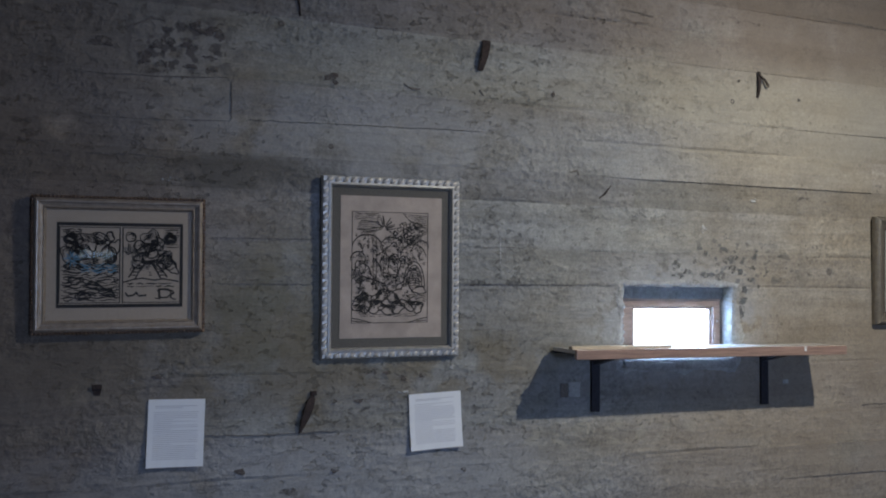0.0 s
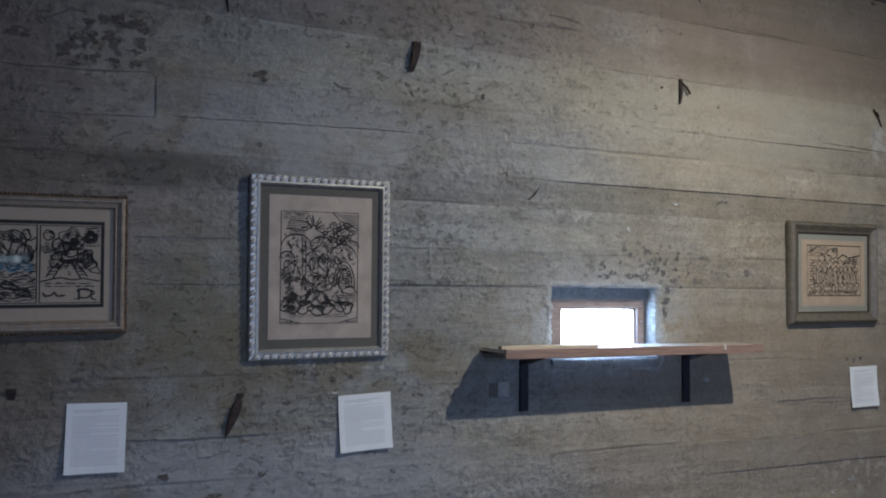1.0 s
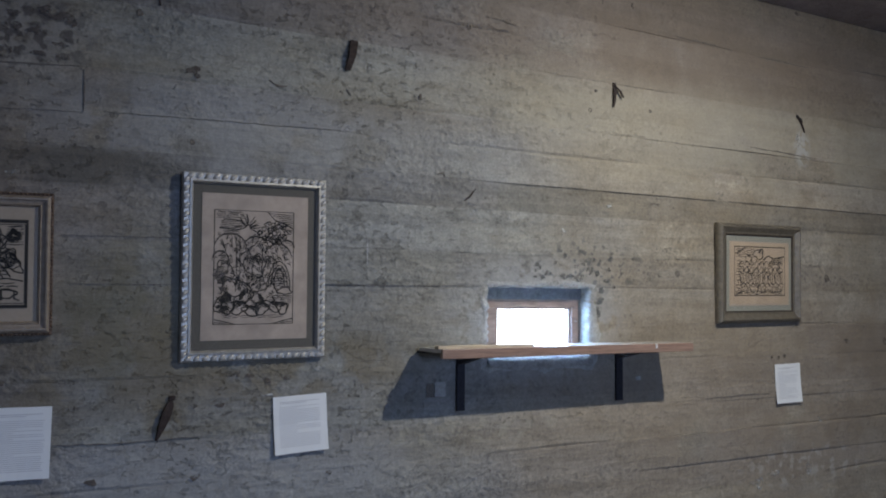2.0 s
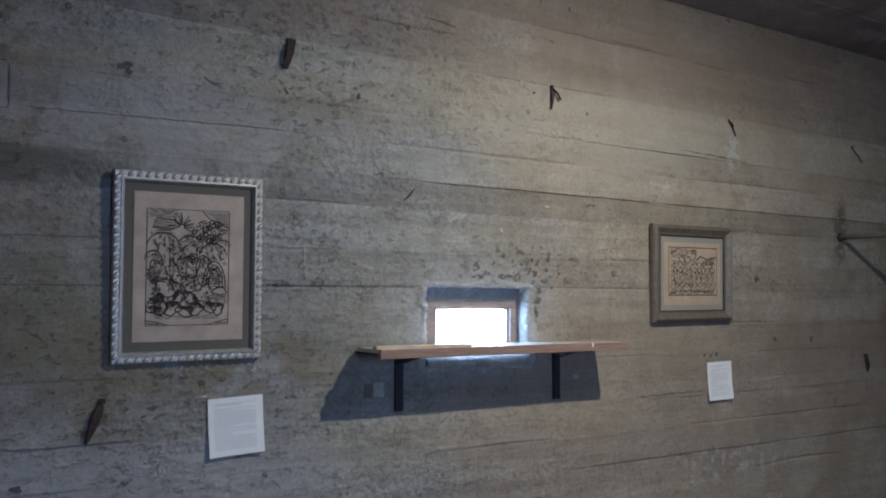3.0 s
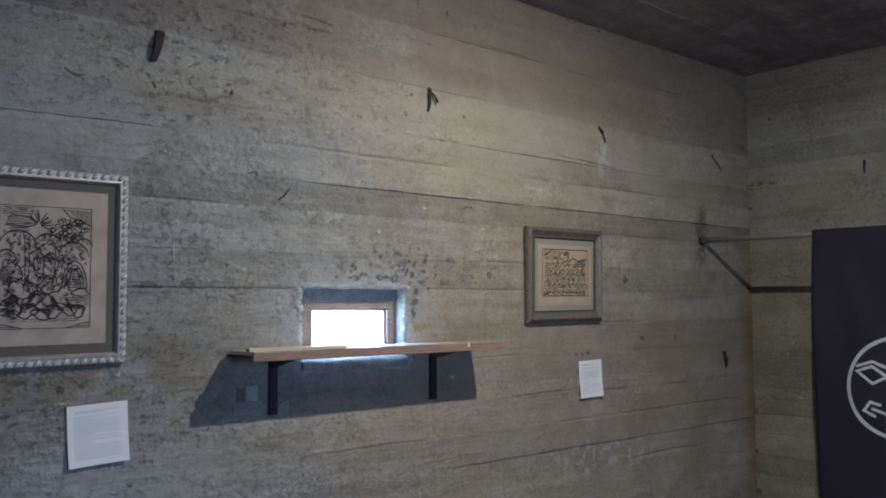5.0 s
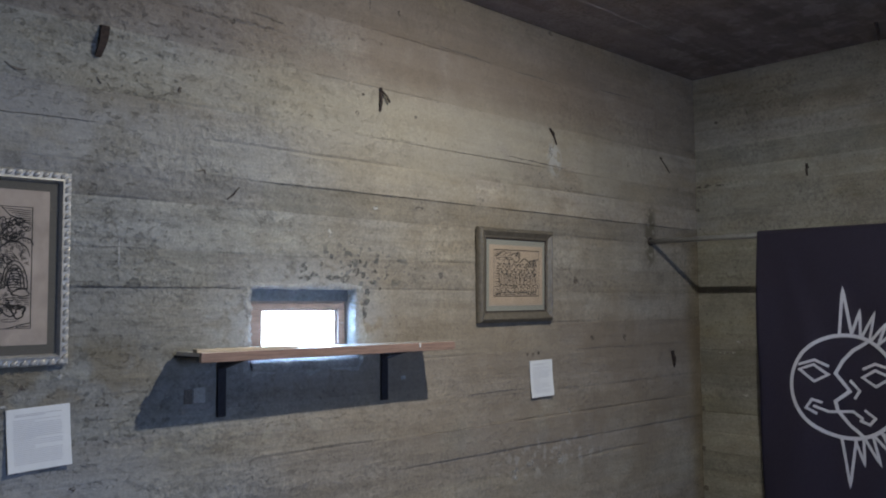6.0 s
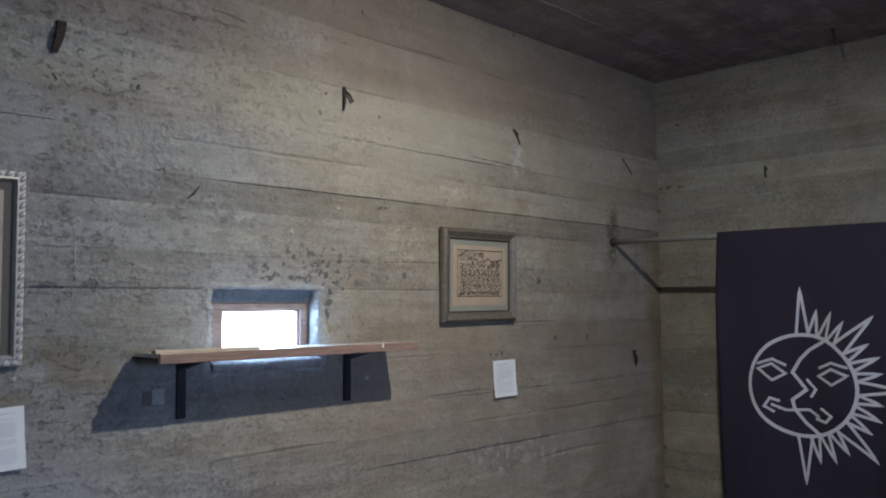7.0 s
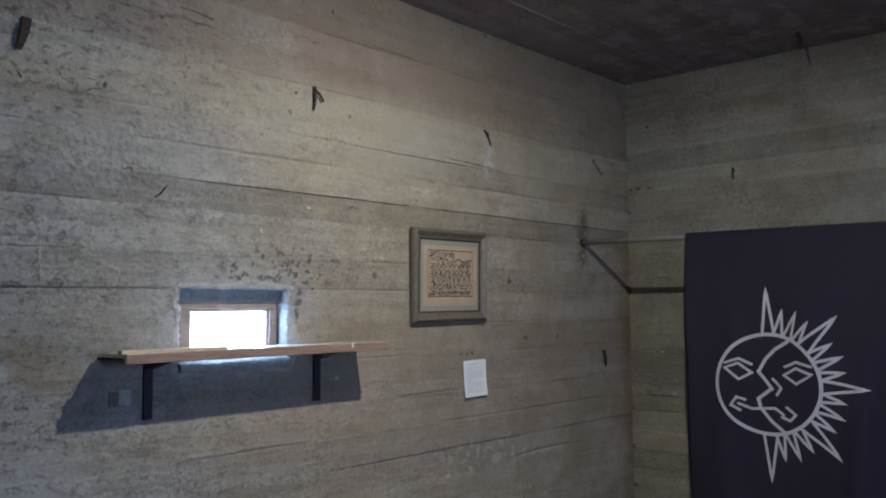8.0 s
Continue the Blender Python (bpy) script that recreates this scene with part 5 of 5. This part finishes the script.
def board(s0, s1, z0, z1, proud, tone, sharp, rng, parent, material, m):
    """One board's print in the concrete: an uneven face with worn, sunken edges."""
    n = max(3, int((s1 - s0) / 0.10))
    bm = bmesh.new()
    cols = []
    g = 0.0
    worn = rng.uniform(-0.32, 0.24)
    for i in range(n + 1):
        s = s0 + g + (s1 - s0 - 2 * g) * i / n
        lo = max(0.0, noise.noise((s * 1.7, z0 * 9.1, 3.0)) + worn) * 0.009
        hi = max(0.0, noise.noise((s * 1.7, z1 * 9.1, 3.0)) + worn - 0.1) * 0.007
        if sharp:
            lo = 0.0
        cut0, cut1 = noise.noise((s * 2.9, z0 * 31.0, 0.5)) * 0.003, noise.noise((s * 2.9, z1 * 31.0, 0.5)) * 0.003
        a, b = (z0 if gap_edge(z0) else z0 + cut0), (z1 if gap_edge(z1) else z1 + cut1)
        end = 0.0006 if i in (0, n) else 0.0
        if sharp:   # the step grows out of the wall over its first stretch
            end += (proud - 0.004) * max(0.0, 1.0 - (s - s0) / (0.35 if parent is wall_north else 0.08))
        mid = [-proud - rng.uniform(-0.0007, 0.0007) + end for _ in range(2)]
        cols.append([bm.verts.new((s, 0.004, a)), bm.verts.new((s, -proud + lo + end, a)), bm.verts.new((s, mid[0], a + (0.002 if sharp else 0.006) + lo)),
                     bm.verts.new((s, mid[1], b - 0.006 - hi)), bm.verts.new((s, -proud + hi + end, b)), bm.verts.new((s, 0.004, b))])
    for p, q in zip(cols, cols[1:]):
        for k in range(5):
            bm.faces.new((p[k], q[k], q[k + 1], p[k + 1]))
    ob = part("board_mark", bm, material, parent, smooth=False, m=m)
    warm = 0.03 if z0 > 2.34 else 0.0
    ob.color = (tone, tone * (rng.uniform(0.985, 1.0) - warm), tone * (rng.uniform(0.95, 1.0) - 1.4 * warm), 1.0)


def lay_boards(seams, start, stop, cuts, parent, material, m, seed, gap=None, tones={}, steps=()):
    rng = random.Random(seed)
    for z0, z1 in zip(seams, seams[1:]):
        x = start
        own = [c for c, lo, hi in cuts if lo < (z0 + z1) / 2 < hi]
        ends = sorted(own)
        while x < stop - 0.05:
            nxt = min(stop, x + rng.uniform(1.3, 3.1))
            if ends and nxt > ends[0]:
                nxt = ends.pop(0)
            if stop - nxt < 0.35:
                nxt = stop
            proud = rng.uniform(0.0038, 0.0046)
            if not (gap and gap[2] - 0.01 < (z0 + z1) / 2 < gap[3] + 0.01 and gap[0] - 0.01 < (x + nxt) / 2 < gap[1] + 0.01):
                sharp = False
                for zs, xa, xb, out in steps:
                    if abs(zs - z0) < 0.004 and xa - 0.02 < x and nxt < xb + 0.02:
                        proud, sharp = out, True
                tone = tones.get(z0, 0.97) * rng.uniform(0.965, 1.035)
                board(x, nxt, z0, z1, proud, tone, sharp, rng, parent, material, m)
            x = nxt


NORTH = [0.02, 0.16, 0.29, 0.42, 0.55, 0.68, 0.785, 0.91, 1.04, 1.10, 1.228, 1.365, 1.518, 1.64, 1.80, 1.908, 2.03, 2.14, 2.35, 2.475, 2.59, 2.715, 2.850]
CUTS = [(WIN[0], WIN[2], WIN[3]), (WIN[1], WIN[2], WIN[3]), (0.245, 2.03, 2.14), (0.03, 1.80, 1.908), (1.45, 1.908, 2.03), (2.42, 1.80, 1.908), (2.2, 0.785, 0.91), (1.30, 1.04, 1.10), (1.6, 2.35, 2.475), (2.5, 2.475, 2.59), (1.30, 0.91, 1.04), (1.33, 2.03, 2.14), (1.33, 2.14, 2.35), (2.4, 2.14, 2.35), (2.65, 1.04, 1.10), (3.4, 1.228, 1.365), (2.0, 2.59, 2.715), (0.3, 1.518, 1.64), (1.5, 1.518, 1.64), (0.9, 1.64, 1.80), (2.0, 1.64, 1.80)]
# row tones; dimmer light near the ceiling is painted into the top four
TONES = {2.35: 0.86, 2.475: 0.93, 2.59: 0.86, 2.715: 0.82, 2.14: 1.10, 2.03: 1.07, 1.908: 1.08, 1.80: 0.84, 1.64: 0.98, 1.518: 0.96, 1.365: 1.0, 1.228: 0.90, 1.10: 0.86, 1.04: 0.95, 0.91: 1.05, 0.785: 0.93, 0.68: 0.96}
STEPS = [(1.908, 1.45, 5.0, 0.0105), (0.785, 2.2, 5.0, 0.0095), (2.35, 1.6, 5.0, 0.0068), (1.04, 0.1, 1.3, 0.0080), (2.475, 2.5, 5.0, 0.0070), (2.14, 2.4, 5.0, 0.0072), (1.04, 2.65, 5.0, 0.0070), (1.228, 3.4, 5.0, 0.0064), (2.59, 2.0, 5.0, 0.0064), (1.518, 0.3, 1.5, 0.0066), (1.64, 0.9, 2.0, 0.0064)]
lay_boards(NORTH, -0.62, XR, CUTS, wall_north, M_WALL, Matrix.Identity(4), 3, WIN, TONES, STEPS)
EAST = [0.02, 0.17, 0.33, 0.45, 0.57, 0.685, 0.80, 0.90, 1.03, 1.17, 1.25, 1.38, 1.52, 1.645, 1.77, 1.89, 2.01, 2.15, 2.27, 2.40, 2.52, 2.64, 2.74, 2.850]
rng = random.Random(17)
EAST_TONES = {z: rng.uniform(0.86, 1.10) for z in EAST}
EAST_STEPS = [(2.52, 0.0, 2.6, 0.0085), (2.01, 0.0, 2.6, 0.0082), (2.15, 0.0, 2.6, 0.0066), (1.77, 0.0, 2.6, 0.0070), (1.25, 0.0, 2.6, 0.0085), (0.90, 0.0, 2.6, 0.0080), (0.57, 0.0, 2.6, 0.0080)]
lay_boards(EAST, 0.008, 2.6, [], wall_east, M_END, END, 9, None, EAST_TONES, EAST_STEPS)
